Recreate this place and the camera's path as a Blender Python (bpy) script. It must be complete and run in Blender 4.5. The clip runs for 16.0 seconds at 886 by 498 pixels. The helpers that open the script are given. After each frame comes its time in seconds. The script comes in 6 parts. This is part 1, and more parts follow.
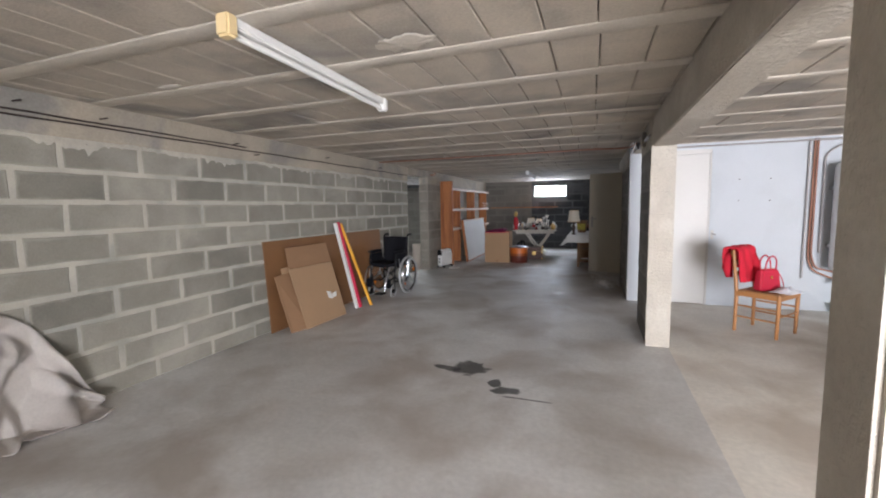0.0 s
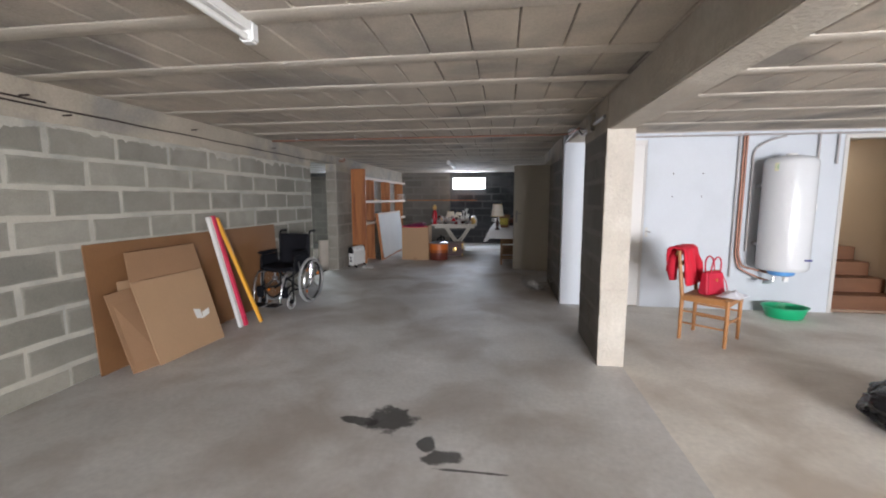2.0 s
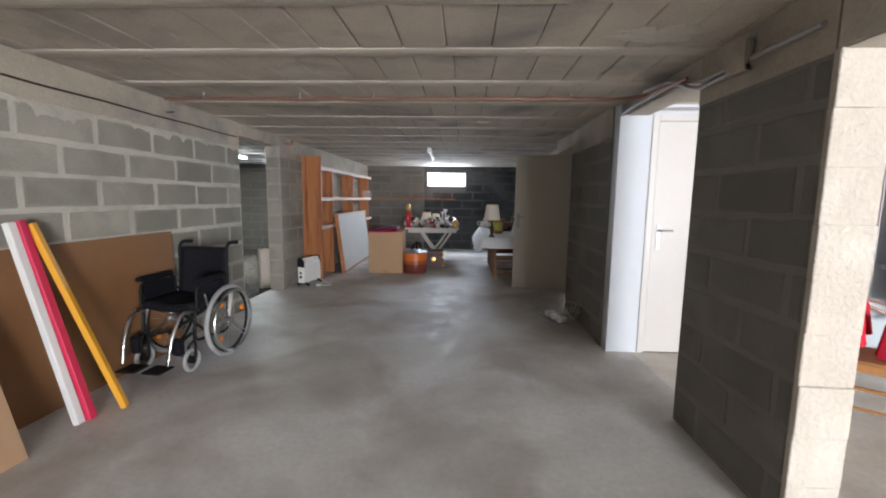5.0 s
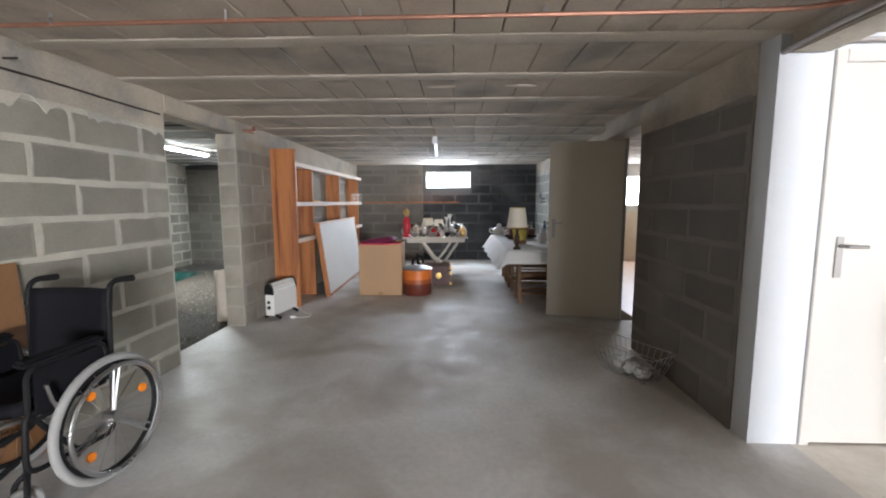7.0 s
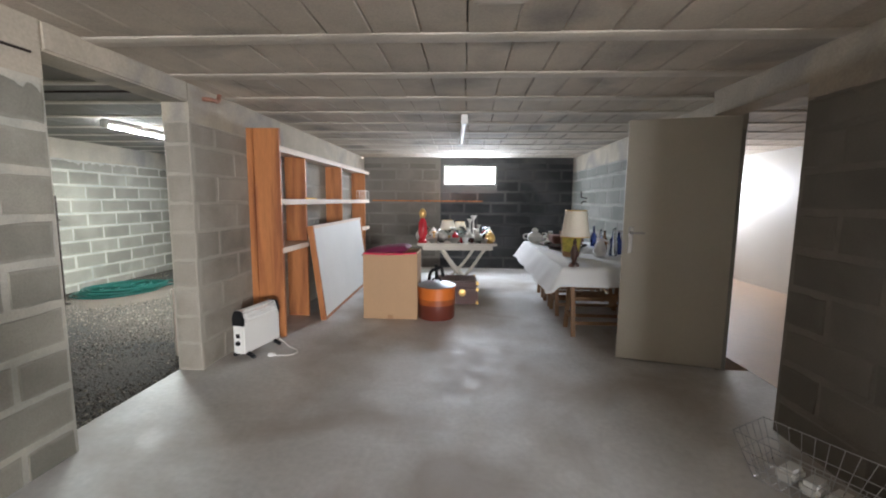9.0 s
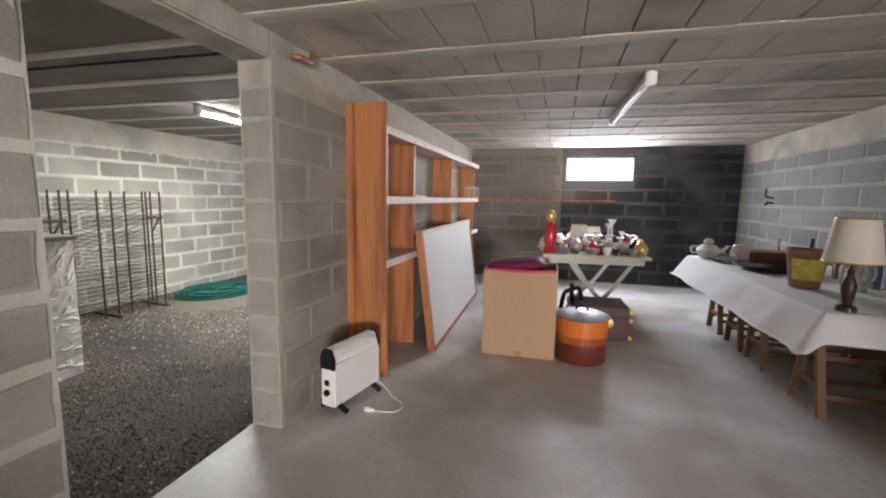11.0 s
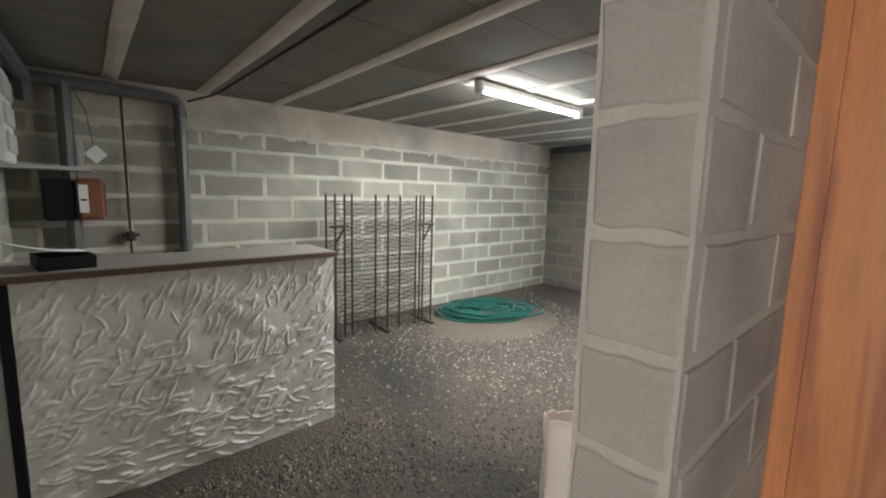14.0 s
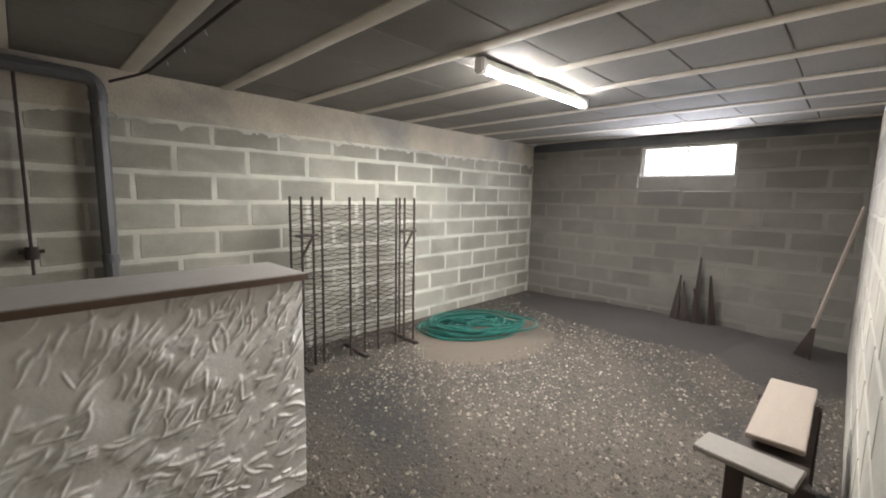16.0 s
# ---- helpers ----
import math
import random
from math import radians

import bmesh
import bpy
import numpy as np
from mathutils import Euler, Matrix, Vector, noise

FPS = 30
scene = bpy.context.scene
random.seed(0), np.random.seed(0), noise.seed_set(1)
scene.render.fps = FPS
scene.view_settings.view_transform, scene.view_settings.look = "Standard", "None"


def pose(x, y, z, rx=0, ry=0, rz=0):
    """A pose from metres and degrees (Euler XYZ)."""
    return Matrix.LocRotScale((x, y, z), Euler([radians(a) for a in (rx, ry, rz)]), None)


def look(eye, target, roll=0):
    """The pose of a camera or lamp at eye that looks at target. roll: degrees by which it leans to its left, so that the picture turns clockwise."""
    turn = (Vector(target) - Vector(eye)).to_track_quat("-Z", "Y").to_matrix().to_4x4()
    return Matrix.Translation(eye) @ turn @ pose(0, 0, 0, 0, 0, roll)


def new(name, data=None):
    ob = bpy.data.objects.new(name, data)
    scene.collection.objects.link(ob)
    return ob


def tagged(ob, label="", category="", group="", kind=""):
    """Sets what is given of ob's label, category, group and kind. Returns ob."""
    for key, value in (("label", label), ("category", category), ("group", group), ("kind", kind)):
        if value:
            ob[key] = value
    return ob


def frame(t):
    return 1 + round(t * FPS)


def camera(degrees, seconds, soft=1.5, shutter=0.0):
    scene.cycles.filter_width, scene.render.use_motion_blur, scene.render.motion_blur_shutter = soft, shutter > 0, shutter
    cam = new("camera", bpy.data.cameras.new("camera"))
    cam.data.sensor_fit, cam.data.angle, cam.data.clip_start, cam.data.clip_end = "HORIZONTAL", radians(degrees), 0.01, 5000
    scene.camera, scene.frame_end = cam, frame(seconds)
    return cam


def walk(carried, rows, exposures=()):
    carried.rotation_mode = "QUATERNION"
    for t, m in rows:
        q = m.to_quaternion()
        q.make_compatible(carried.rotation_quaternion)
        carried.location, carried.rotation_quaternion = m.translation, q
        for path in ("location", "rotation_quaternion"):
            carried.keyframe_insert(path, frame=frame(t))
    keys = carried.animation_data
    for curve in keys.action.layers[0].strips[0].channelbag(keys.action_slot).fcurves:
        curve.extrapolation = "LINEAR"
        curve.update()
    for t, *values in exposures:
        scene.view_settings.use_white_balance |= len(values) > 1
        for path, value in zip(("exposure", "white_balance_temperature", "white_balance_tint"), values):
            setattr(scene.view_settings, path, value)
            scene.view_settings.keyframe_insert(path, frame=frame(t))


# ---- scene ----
cam = camera(93.8, 16.0, soft=2.0)
METRES, EYE, TILT, LEAN, TURN = 9.4, 1.40, 0.35, 0.0, 20.1
ROWS = [
    (0.0, 0.0, 0.0, 0.0, -0.1, -6.1, 0.97),
    (0.5, -0.0039, 0.0245, 0.0004, -2.45, -6.49, 0.89),
    (1.0, -0.0044, 0.0478, -0.0008, -5.24, -6.98, 0.8),
    (1.5, 0.0012, 0.0773, -0.0007, -8.0, -7.41, 0.32),
    (2.0, 0.0033, 0.1043, -0.001, -11.89, -7.27, -0.01),
    (2.5, -0.0001, 0.1342, 0.0002, -15.39, -7.01, 0.56),
    (3.0, 0.0026, 0.1629, -0.0019, -16.51, -7.0, 0.75),
    (3.5, 0.0055, 0.1972, -0.0016, -16.2, -7.16, 0.0),
    (4.0, 0.007, 0.2323, -0.0029, -16.61, -7.15, -0.54),
    (6.5, 0.0345, 0.4295, -0.0063, -17.47, -7.66, -0.73),
    (7.0, 0.0383, 0.4686, -0.0077, -18.2, -6.79, -0.02),
    (7.5, 0.0428, 0.5037, -0.0073, -18.55, -6.93, 0.38),
    (8.0, 0.0513, 0.5403, -0.0076, -18.27, -7.0, -0.09),
    (10.5, 0.0516, 0.7066, -0.0076, -9.5, -7.15, -0.88),
    (11.0, 0.0433, 0.7405, -0.0094, -4.72, -7.35, -0.98),
    (11.5, 0.0343, 0.7753, -0.0087, 0.54, -7.49, -1.06),
    (12.0, 0.0218, 0.8085, -0.0093, 6.74, -7.67, -1.16),
    (12.5, 0.0096, 0.8374, -0.0094, 13.39, -7.72, -1.29),
    (13.0, -0.0013, 0.8661, -0.0081, 19.84, -7.76, -1.25),
    (13.5, -0.0175, 0.8861, -0.0085, 25.26, -7.74, -1.19),
    (14.0, -0.0377, 0.9047, -0.0068, 29.18, -7.75, -1.19),
    (14.5, -0.0532, 0.9201, -0.0082, 31.11, -7.75, -1.1),
    (15.0, -0.0665, 0.9351, -0.0077, 30.74, -7.77, -1.03),
    (15.5, -0.0749, 0.9445, -0.008, 28.44, -7.74, -0.97),
    (16.0, -0.0843, 0.9497, -0.0063, 24.51, -7.51, -0.91),
]
walk(cam, [(t, pose(0, 0, EYE, TILT, LEAN, TURN) @ pose(METRES * x, METRES * y, METRES * z, 90 + pitch, roll, yaw)) for t, x, y, z, yaw, pitch, roll in ROWS],
     exposures=[(0.0, 0.52, 5900, 14), (4.0, 0.78, 5900, 12), (6.5, 1.18, 6000, 12), (8.0, 1.46, 6050, 11), (10.3, 1.42, 6300, 15), (11.0, 1.38, 6400, 17), (12.0, 1.22, 6400, 18), (13.0, 1.22, 6400, 17), (14.5, 1.3, 6300, 16), (16.0, 1.38, 6500, 19)])

# ---- light ----
world = bpy.data.worlds.new("sky")
scene.world = world
world.use_nodes = True
wn = world.node_tree.nodes
sky = wn.new("ShaderNodeTexSky")
sky.sky_type, sky.sun_disc = "NISHITA", False
sky.sun_elevation, sky.sun_rotation = radians(48), radians(200)
world.node_tree.links.new(sky.outputs[0], wn["Background"].inputs[0])
wn["Background"].inputs[1].default_value = 0.12
sun = new("sun", bpy.data.lights.new("sun", "SUN"))
sun.data.energy, sun.data.angle, sun.data.color = 3.0, radians(0.5), (1, 0.95, 0.88)
sun.matrix_world = look((2, -8, 9), (1, 0, 0))


def area_lamp(name, eye, target, w, h, watts, col=(1, 1, 1)):
    ob = new(name, bpy.data.lights.new(name, "AREA"))
    ob.data.shape, ob.data.size, ob.data.size_y, ob.data.energy, ob.data.color = "RECTANGLE", w, h, watts, col
    ob.matrix_world = look(eye, target)
    return ob


area_lamp("daylight_second_bay", (2.7, -5.45, 1.1), (0.9, 3, -0.6), 3.0, 1.9, 760, (1.0, 0.975, 0.94))
area_lamp("daylight_small_window", (-1.375, 13.93, 1.865), (-1.375, 8, 0.6), 1.0, 0.36, 30, (0.86, 0.93, 1.0))
area_lamp("daylight_cellar_window", (-5.355, 13.93, 1.895), (-5.355, 9, 0.5), 1.0, 0.36, 26, (0.86, 0.93, 1.0))
area_lamp("tube_light", (-5.485, 10.775, 2.085), (-5.485, 10.775, 0), 1.25, 0.06, 58, (0.94, 1.0, 0.94))
area_lamp("side_room_window_light", (2.77, 13.8, 1.6), (1.6, 9, 0.6), 1.0, 0.6, 15, (0.95, 0.97, 1.0))
# fill added to brighten the stairwell; no fitting stands there
area_lamp("stair_light", (4.2, 8.4, 2.1), (4.2, 8.0, 0), 0.6, 0.6, 4, (1.0, 0.85, 0.65))


# ---- materials ----
def material(name, base, rough=0.7, metal=0.0, var=0.25, big=1.5, fine=60.0, bump=0.2, dist=0.004, other=None, blotch=0.0, per_object=0.0, stretch=None, coat=0.0):
    """A surface: base colour varied at a large and a fine scale, with relief; other: a second colour that comes in as patches."""
    m = bpy.data.materials.new(name)
    m.use_nodes = True
    nt = m.node_tree
    N, L = nt.nodes, nt.links
    b = N["Principled BSDF"]
    geo = N.new("ShaderNodeNewGeometry")
    pos = geo.outputs["Position"]
    if stretch:
        mp = N.new("ShaderNodeMapping")
        mp.inputs["Scale"].default_value = stretch
        L.new(pos, mp.inputs[0])
        pos = mp.outputs[0]
    n1, n2 = N.new("ShaderNodeTexNoise"), N.new("ShaderNodeTexNoise")
    for n, s, d in ((n1, big, 6.0), (n2, fine, 4.0)):
        L.new(pos, n.inputs["Vector"])
        n.inputs["Scale"].default_value, n.inputs["Detail"].default_value = s, d
    n1.inputs["Roughness"].default_value = 0.62
    val = N.new("ShaderNodeMath")
    val.operation = "MULTIPLY_ADD"
    L.new(n1.outputs[0], val.inputs[0])
    val.inputs[1].default_value = 1.3 * var
    add = N.new("ShaderNodeMath")
    add.operation = "MULTIPLY_ADD"
    L.new(n2.outputs[0], add.inputs[0])
    add.inputs[1].default_value = 0.8 * var
    add.inputs[2].default_value = 1 - 1.05 * var
    L.new(add.outputs[0], val.inputs[2])
    fac = val.outputs[0]
    if per_object:
        oi = N.new("ShaderNodeObjectInfo")
        po = N.new("ShaderNodeMath")
        po.operation = "MULTIPLY_ADD"
        L.new(oi.outputs["Random"], po.inputs[0])
        po.inputs[1].default_value, po.inputs[2].default_value = per_object, 1 - per_object / 2
        mu = N.new("ShaderNodeMath")
        mu.operation = "MULTIPLY"
        L.new(fac, mu.inputs[0])
        L.new(po.outputs[0], mu.inputs[1])
        fac = mu.outputs[0]
    col = N.new("ShaderNodeMix")
    col.data_type, col.blend_type = "RGBA", "MULTIPLY"
    col.inputs[0].default_value = 1.0
    col.inputs[6].default_value = (*base, 1)
    if other:
        n3 = N.new("ShaderNodeTexNoise")
        L.new(pos, n3.inputs["Vector"])
        n3.inputs["Scale"].default_value, n3.inputs["Detail"].default_value = big * 0.55, 5.0
        n3.inputs["Distortion"].default_value = 0.6
        ramp = N.new("ShaderNodeValToRGB")
        ramp.color_ramp.elements[0].position, ramp.color_ramp.elements[1].position = 0.5 - blotch, 0.68 - blotch
        L.new(n3.outputs[0], ramp.inputs[0])
        mx = N.new("ShaderNodeMix")
        mx.data_type = "RGBA"
        L.new(ramp.outputs[0], mx.inputs[0])
        mx.inputs[6].default_value, mx.inputs[7].default_value = (*base, 1), (*other, 1)
        L.new(mx.outputs[2], col.inputs[6])
    L.new(fac, col.inputs[7])
    L.new(col.outputs[2], b.inputs["Base Color"])
    rr = N.new("ShaderNodeMath")
    rr.operation = "MULTIPLY_ADD"
    L.new(n1.outputs[0], rr.inputs[0])
    rr.inputs[1].default_value, rr.inputs[2].default_value = 0.25 * min(1, rough * 2), max(0.02, rough - 0.12 * min(1, rough * 2))
    L.new(rr.outputs[0], b.inputs["Roughness"])
    b.inputs["Metallic"].default_value = metal
    b.inputs["Coat Weight"].default_value = coat
    if bump:
        bp = N.new("ShaderNodeBump")
        bp.inputs["Strength"].default_value, bp.inputs["Distance"].default_value = bump, dist
        L.new(n2.outputs[0], bp.inputs["Height"])
        L.new(bp.outputs[0], b.inputs["Normal"])
    return m


def glow(name, col, strength):
    m = bpy.data.materials.new(name)
    m.use_nodes = True
    b = m.node_tree.nodes["Principled BSDF"]
    b.inputs["Base Color"].default_value = (0.9, 0.9, 0.9, 1)
    b.inputs["Emission Color"].default_value, b.inputs["Emission Strength"].default_value = (*col, 1), strength
    return m


def glass(name, col=(0.9, 0.95, 0.95), rough=0.05):
    m = bpy.data.materials.new(name)
    m.use_nodes = True
    b = m.node_tree.nodes["Principled BSDF"]
    b.inputs["Base Color"].default_value = (*col, 1)
    b.inputs["Transmission Weight"].default_value, b.inputs["Roughness"].default_value, b.inputs["IOR"].default_value = 1, rough, 1.45
    return m


BLOCK = material("concrete_block", (0.265, 0.25, 0.207), 0.9, var=0.5, big=2.4, fine=120, bump=0.5, dist=0.004, per_object=0.35, other=(0.345, 0.325, 0.272), blotch=0.02)
BLOCK_BLACKISH = material("damp_concrete_block", (0.085, 0.088, 0.094), 0.8, var=0.45, big=1.6, fine=110, bump=0.5, dist=0.004, per_object=0.3, other=(0.035, 0.037, 0.042), blotch=0.05)
# dark block and mortar tone, deepened partly for shade on the hall walls
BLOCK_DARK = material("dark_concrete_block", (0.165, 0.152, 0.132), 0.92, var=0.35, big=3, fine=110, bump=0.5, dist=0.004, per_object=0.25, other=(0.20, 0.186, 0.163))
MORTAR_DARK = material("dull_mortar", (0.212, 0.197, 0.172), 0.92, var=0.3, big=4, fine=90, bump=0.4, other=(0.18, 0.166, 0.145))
MORTAR_TAN = material("tan_mortar", (0.36, 0.33, 0.28), 0.92, var=0.3, big=4, fine=90, bump=0.5, other=(0.31, 0.284, 0.242))
BLOCK_TAN = material("tan_concrete_block", (0.30, 0.272, 0.23), 0.9, var=0.5, big=3, fine=110, bump=0.5, dist=0.004, per_object=0.25, other=(0.225, 0.203, 0.172), blotch=0.0)
MORTAR_BLACKISH = material("damp_mortar", (0.12, 0.122, 0.122), 0.9, var=0.4, big=1.5, fine=90, bump=0.4, other=(0.06, 0.062, 0.066), blotch=0.05)
MORTAR = material("lime_mortar", (0.51, 0.482, 0.412), 0.92, var=0.45, big=4, fine=90, bump=0.4, dist=0.004, other=(0.40, 0.385, 0.34), blotch=0.02)
BAND = material("ring_beam_concrete", (0.44, 0.385, 0.305), 0.9, var=0.5, big=3, fine=60, bump=0.5, dist=0.006, other=(0.30, 0.28, 0.25), blotch=0.02)
CONCRETE = material("rough_pillar_concrete", (0.50, 0.455, 0.385), 0.92, var=0.3, big=4, fine=45, bump=0.9, dist=0.012, other=(0.58, 0.54, 0.47))
JOIST = material("joist_concrete", (0.54, 0.49, 0.415), 0.88, var=0.4, big=3, fine=70, bump=0.3, other=(0.60, 0.55, 0.475))
HOURDIS = material("ceiling_block", (0.50, 0.44, 0.362), 0.92, var=0.55, big=2, fine=80, bump=0.5, other=(0.28, 0.255, 0.225), blotch=0.0)
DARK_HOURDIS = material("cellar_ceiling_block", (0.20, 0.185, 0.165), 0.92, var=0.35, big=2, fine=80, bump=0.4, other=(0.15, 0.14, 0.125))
WHITE_WALL = material("white_painted_wall", (0.57, 0.60, 0.635), 0.6, var=0.08, big=2, fine=50, bump=0.12, other=(0.53, 0.56, 0.59))
BEIGE_WALL = material("beige_painted_wall", (0.62, 0.52, 0.38), 0.7, var=0.12, big=2, fine=50, bump=0.1)
BOARD_DOOR = material("dull_beige_door_paint", (0.50, 0.46, 0.38), 0.55, var=0.12, big=2, fine=40, bump=0.05)
DOOR_WHITE = material("white_door_paint", (0.58, 0.56, 0.525), 0.4, var=0.06, big=3, fine=40, bump=0.03)
TERRACOTTA = material("terracotta_floor", (0.50, 0.36, 0.26), 0.45, var=0.25, big=4, fine=40, bump=0.1)
WOOD = material("orange_brown_wood", (0.42, 0.165, 0.055), 0.5, var=0.5, big=3, fine=22, bump=0.15, stretch=(6, 6, 0.6), other=(0.25, 0.085, 0.032), blotch=0.03)
PALE_WOOD = material("pale_planed_wood", (0.68, 0.56, 0.46), 0.6, var=0.25, big=3, fine=25, bump=0.1, stretch=(6, 0.6, 6))
STAIR_WOOD = material("dark_stair_wood", (0.17, 0.075, 0.035), 0.5, var=0.4, big=3, fine=22, bump=0.15, stretch=(0.6, 6, 6))
HARDBOARD = material("brown_hardboard", (0.235, 0.115, 0.045), 0.6, var=0.25, big=2, fine=60, bump=0.1, other=(0.19, 0.09, 0.035))
CARD = material("cardboard", (0.43, 0.275, 0.155), 0.8, var=0.15, big=3, fine=80, bump=0.1, stretch=(1, 1, 0.3))
CARD_DARK = material("worn_cardboard", (0.33, 0.19, 0.10), 0.85, var=0.2, big=3, fine=80, bump=0.1)
STEEL = material("brushed_steel", (0.62, 0.63, 0.64), 0.28, metal=1.0, var=0.12, big=5, fine=60, bump=0.02)
CHROME = material("chrome", (0.85, 0.85, 0.86), 0.1, metal=1.0, var=0.05, big=5, fine=40, bump=0)
COPPER = material("copper_pipe", (0.36, 0.185, 0.13), 0.45, metal=0.7, var=0.3, big=6, fine=50, bump=0.05)
RUST = material("rusty_steel", (0.045, 0.031, 0.025), 0.75, metal=0.3, var=0.4, big=8, fine=90, bump=0.2)
BLACK = material("black_plastic", (0.012, 0.012, 0.013), 0.6, var=0.2, big=6, fine=80, bump=0.05)
BLACK_CLOTH = material("black_nylon", (0.008, 0.008, 0.011), 0.8, var=0.3, big=6, fine=200, bump=0.15)
GREY_RUBBER = material("grey_tyre_rubber", (0.33, 0.33, 0.32), 0.75, var=0.2, big=6, fine=90, bump=0.1)
ENAMEL = material("white_enamel", (0.70, 0.71, 0.72), 0.22, var=0.03, big=2, fine=30, bump=0, coat=0.3)
PLASTIC_WHITE = material("white_plastic", (0.80, 0.79, 0.76), 0.4, var=0.05, big=3, fine=40, bump=0)
LINEN = material("white_cloth", (0.80, 0.80, 0.80), 0.85, var=0.08, big=5, fine=150, bump=0.12)
RED = material("red_wool", (0.60, 0.012, 0.035), 0.85, var=0.25, big=8, fine=200, bump=0.2)
RED_LEATHER = material("red_leather", (0.52, 0.02, 0.05), 0.42, var=0.15, big=8, fine=120, bump=0.1)
CHAIR_WOOD = material("varnished_chair_wood", (0.42, 0.19, 0.065), 0.4, var=0.3, big=6, fine=30, bump=0.05, stretch=(5, 5, 0.8))
YELLOW = material("yellow_paint", (0.80, 0.40, 0.03), 0.45, var=0.08, big=4, fine=40, bump=0.02)
PINK_RED = material("crimson_paint", (0.62, 0.03, 0.09), 0.45, var=0.08, big=4, fine=40, bump=0.02)
GREEN = material("green_plastic", (0.02, 0.40, 0.17), 0.35, var=0.06, big=4, fine=40, bump=0)
BIN_BAG = material("black_polythene", (0.012, 0.012, 0.014), 0.22, var=0.2, big=8, fine=40, bump=0.6, dist=0.02)
DUST_SHEET = material("grey_white_dust_sheet", (0.55, 0.51, 0.47), 0.85, var=0.25, big=5, fine=60, bump=0.3, other=(0.38, 0.34, 0.31))
GLASS = glass("clear_glass")
PLASTER = material("textured_white_plaster", (0.80, 0.77, 0.73), 0.45, var=0.15, big=4, fine=60, bump=0.25, other=(0.72, 0.69, 0.655))


def smear(m, mortar, reach=0.09, amount=0.8):
    """Mortar wiped over the edges of each block, in uneven patches."""
    nt = m.node_tree
    N, L = nt.nodes, nt.links
    b = N["Principled BSDF"]
    src = b.inputs["Base Color"].links[0].from_socket
    tc, sp = N.new("ShaderNodeTexCoord"), N.new("ShaderNodeSeparateXYZ")
    L.new(tc.outputs["Generated"], sp.inputs[0])

    def op(kind, a, c):
        n = N.new("ShaderNodeMath")
        n.operation = kind
        for sock, v in zip(n.inputs, (a, c)):
            if isinstance(v, (int, float)):
                sock.default_value = v
            else:
                L.new(v, sock)
        return n.outputs[0]
    dx = op("MULTIPLY", op("SUBTRACT", 0.5, op("ABSOLUTE", op("SUBTRACT", sp.outputs["X"], 0.5), 0.0)), 0.52)
    dz = op("MULTIPLY", op("SUBTRACT", 0.5, op("ABSOLUTE", op("SUBTRACT", sp.outputs["Z"], 0.5), 0.0)), 0.20)
    edge = op("MINIMUM", dx, dz)
    geo, n = N.new("ShaderNodeNewGeometry"), N.new("ShaderNodeTexNoise")
    n.inputs["Scale"].default_value, n.inputs["Detail"].default_value, n.inputs["Roughness"].default_value = 3.6, 7.0, 0.65
    L.new(geo.outputs["Position"], n.inputs["Vector"])
    rim = op("SUBTRACT", op("MULTIPLY", op("SUBTRACT", n.outputs[0], 0.33), reach * 2.2), edge)
    mr = N.new("ShaderNodeMapRange")
    for sock, v in zip(mr.inputs[1:5], (-0.006, 0.014, 0.0, amount)):
        sock.default_value = v
    L.new(rim, mr.inputs[0])
    mx = N.new("ShaderNodeMix")
    mx.data_type = "RGBA"
    L.new(mr.outputs[0], mx.inputs[0])
    L.new(src, mx.inputs[6])
    mx.inputs[7].default_value = (*mortar, 1)
    L.new(mx.outputs[2], b.inputs["Base Color"])


smear(BLOCK, (0.42, 0.395, 0.33), 0.04, 0.55)
smear(BLOCK_TAN, (0.33, 0.302, 0.257), 0.06, 0.35)
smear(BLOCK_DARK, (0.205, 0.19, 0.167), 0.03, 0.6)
smear(BLOCK_BLACKISH, (0.11, 0.112, 0.115), 0.05, 0.5)
BLOCK_DULL = material("dull_green_grey_block", (0.20, 0.205, 0.185), 0.9, var=0.4, big=2.4, fine=110, bump=0.5, dist=0.004, per_object=0.3, other=(0.26, 0.255, 0.23), blotch=0.02)
MORTAR_DULL = material("dull_grey_mortar", (0.33, 0.325, 0.29), 0.92, var=0.4, big=3, fine=90, bump=0.4, other=(0.24, 0.235, 0.21))
smear(BLOCK_DULL, (0.30, 0.295, 0.26), 0.025, 0.6)


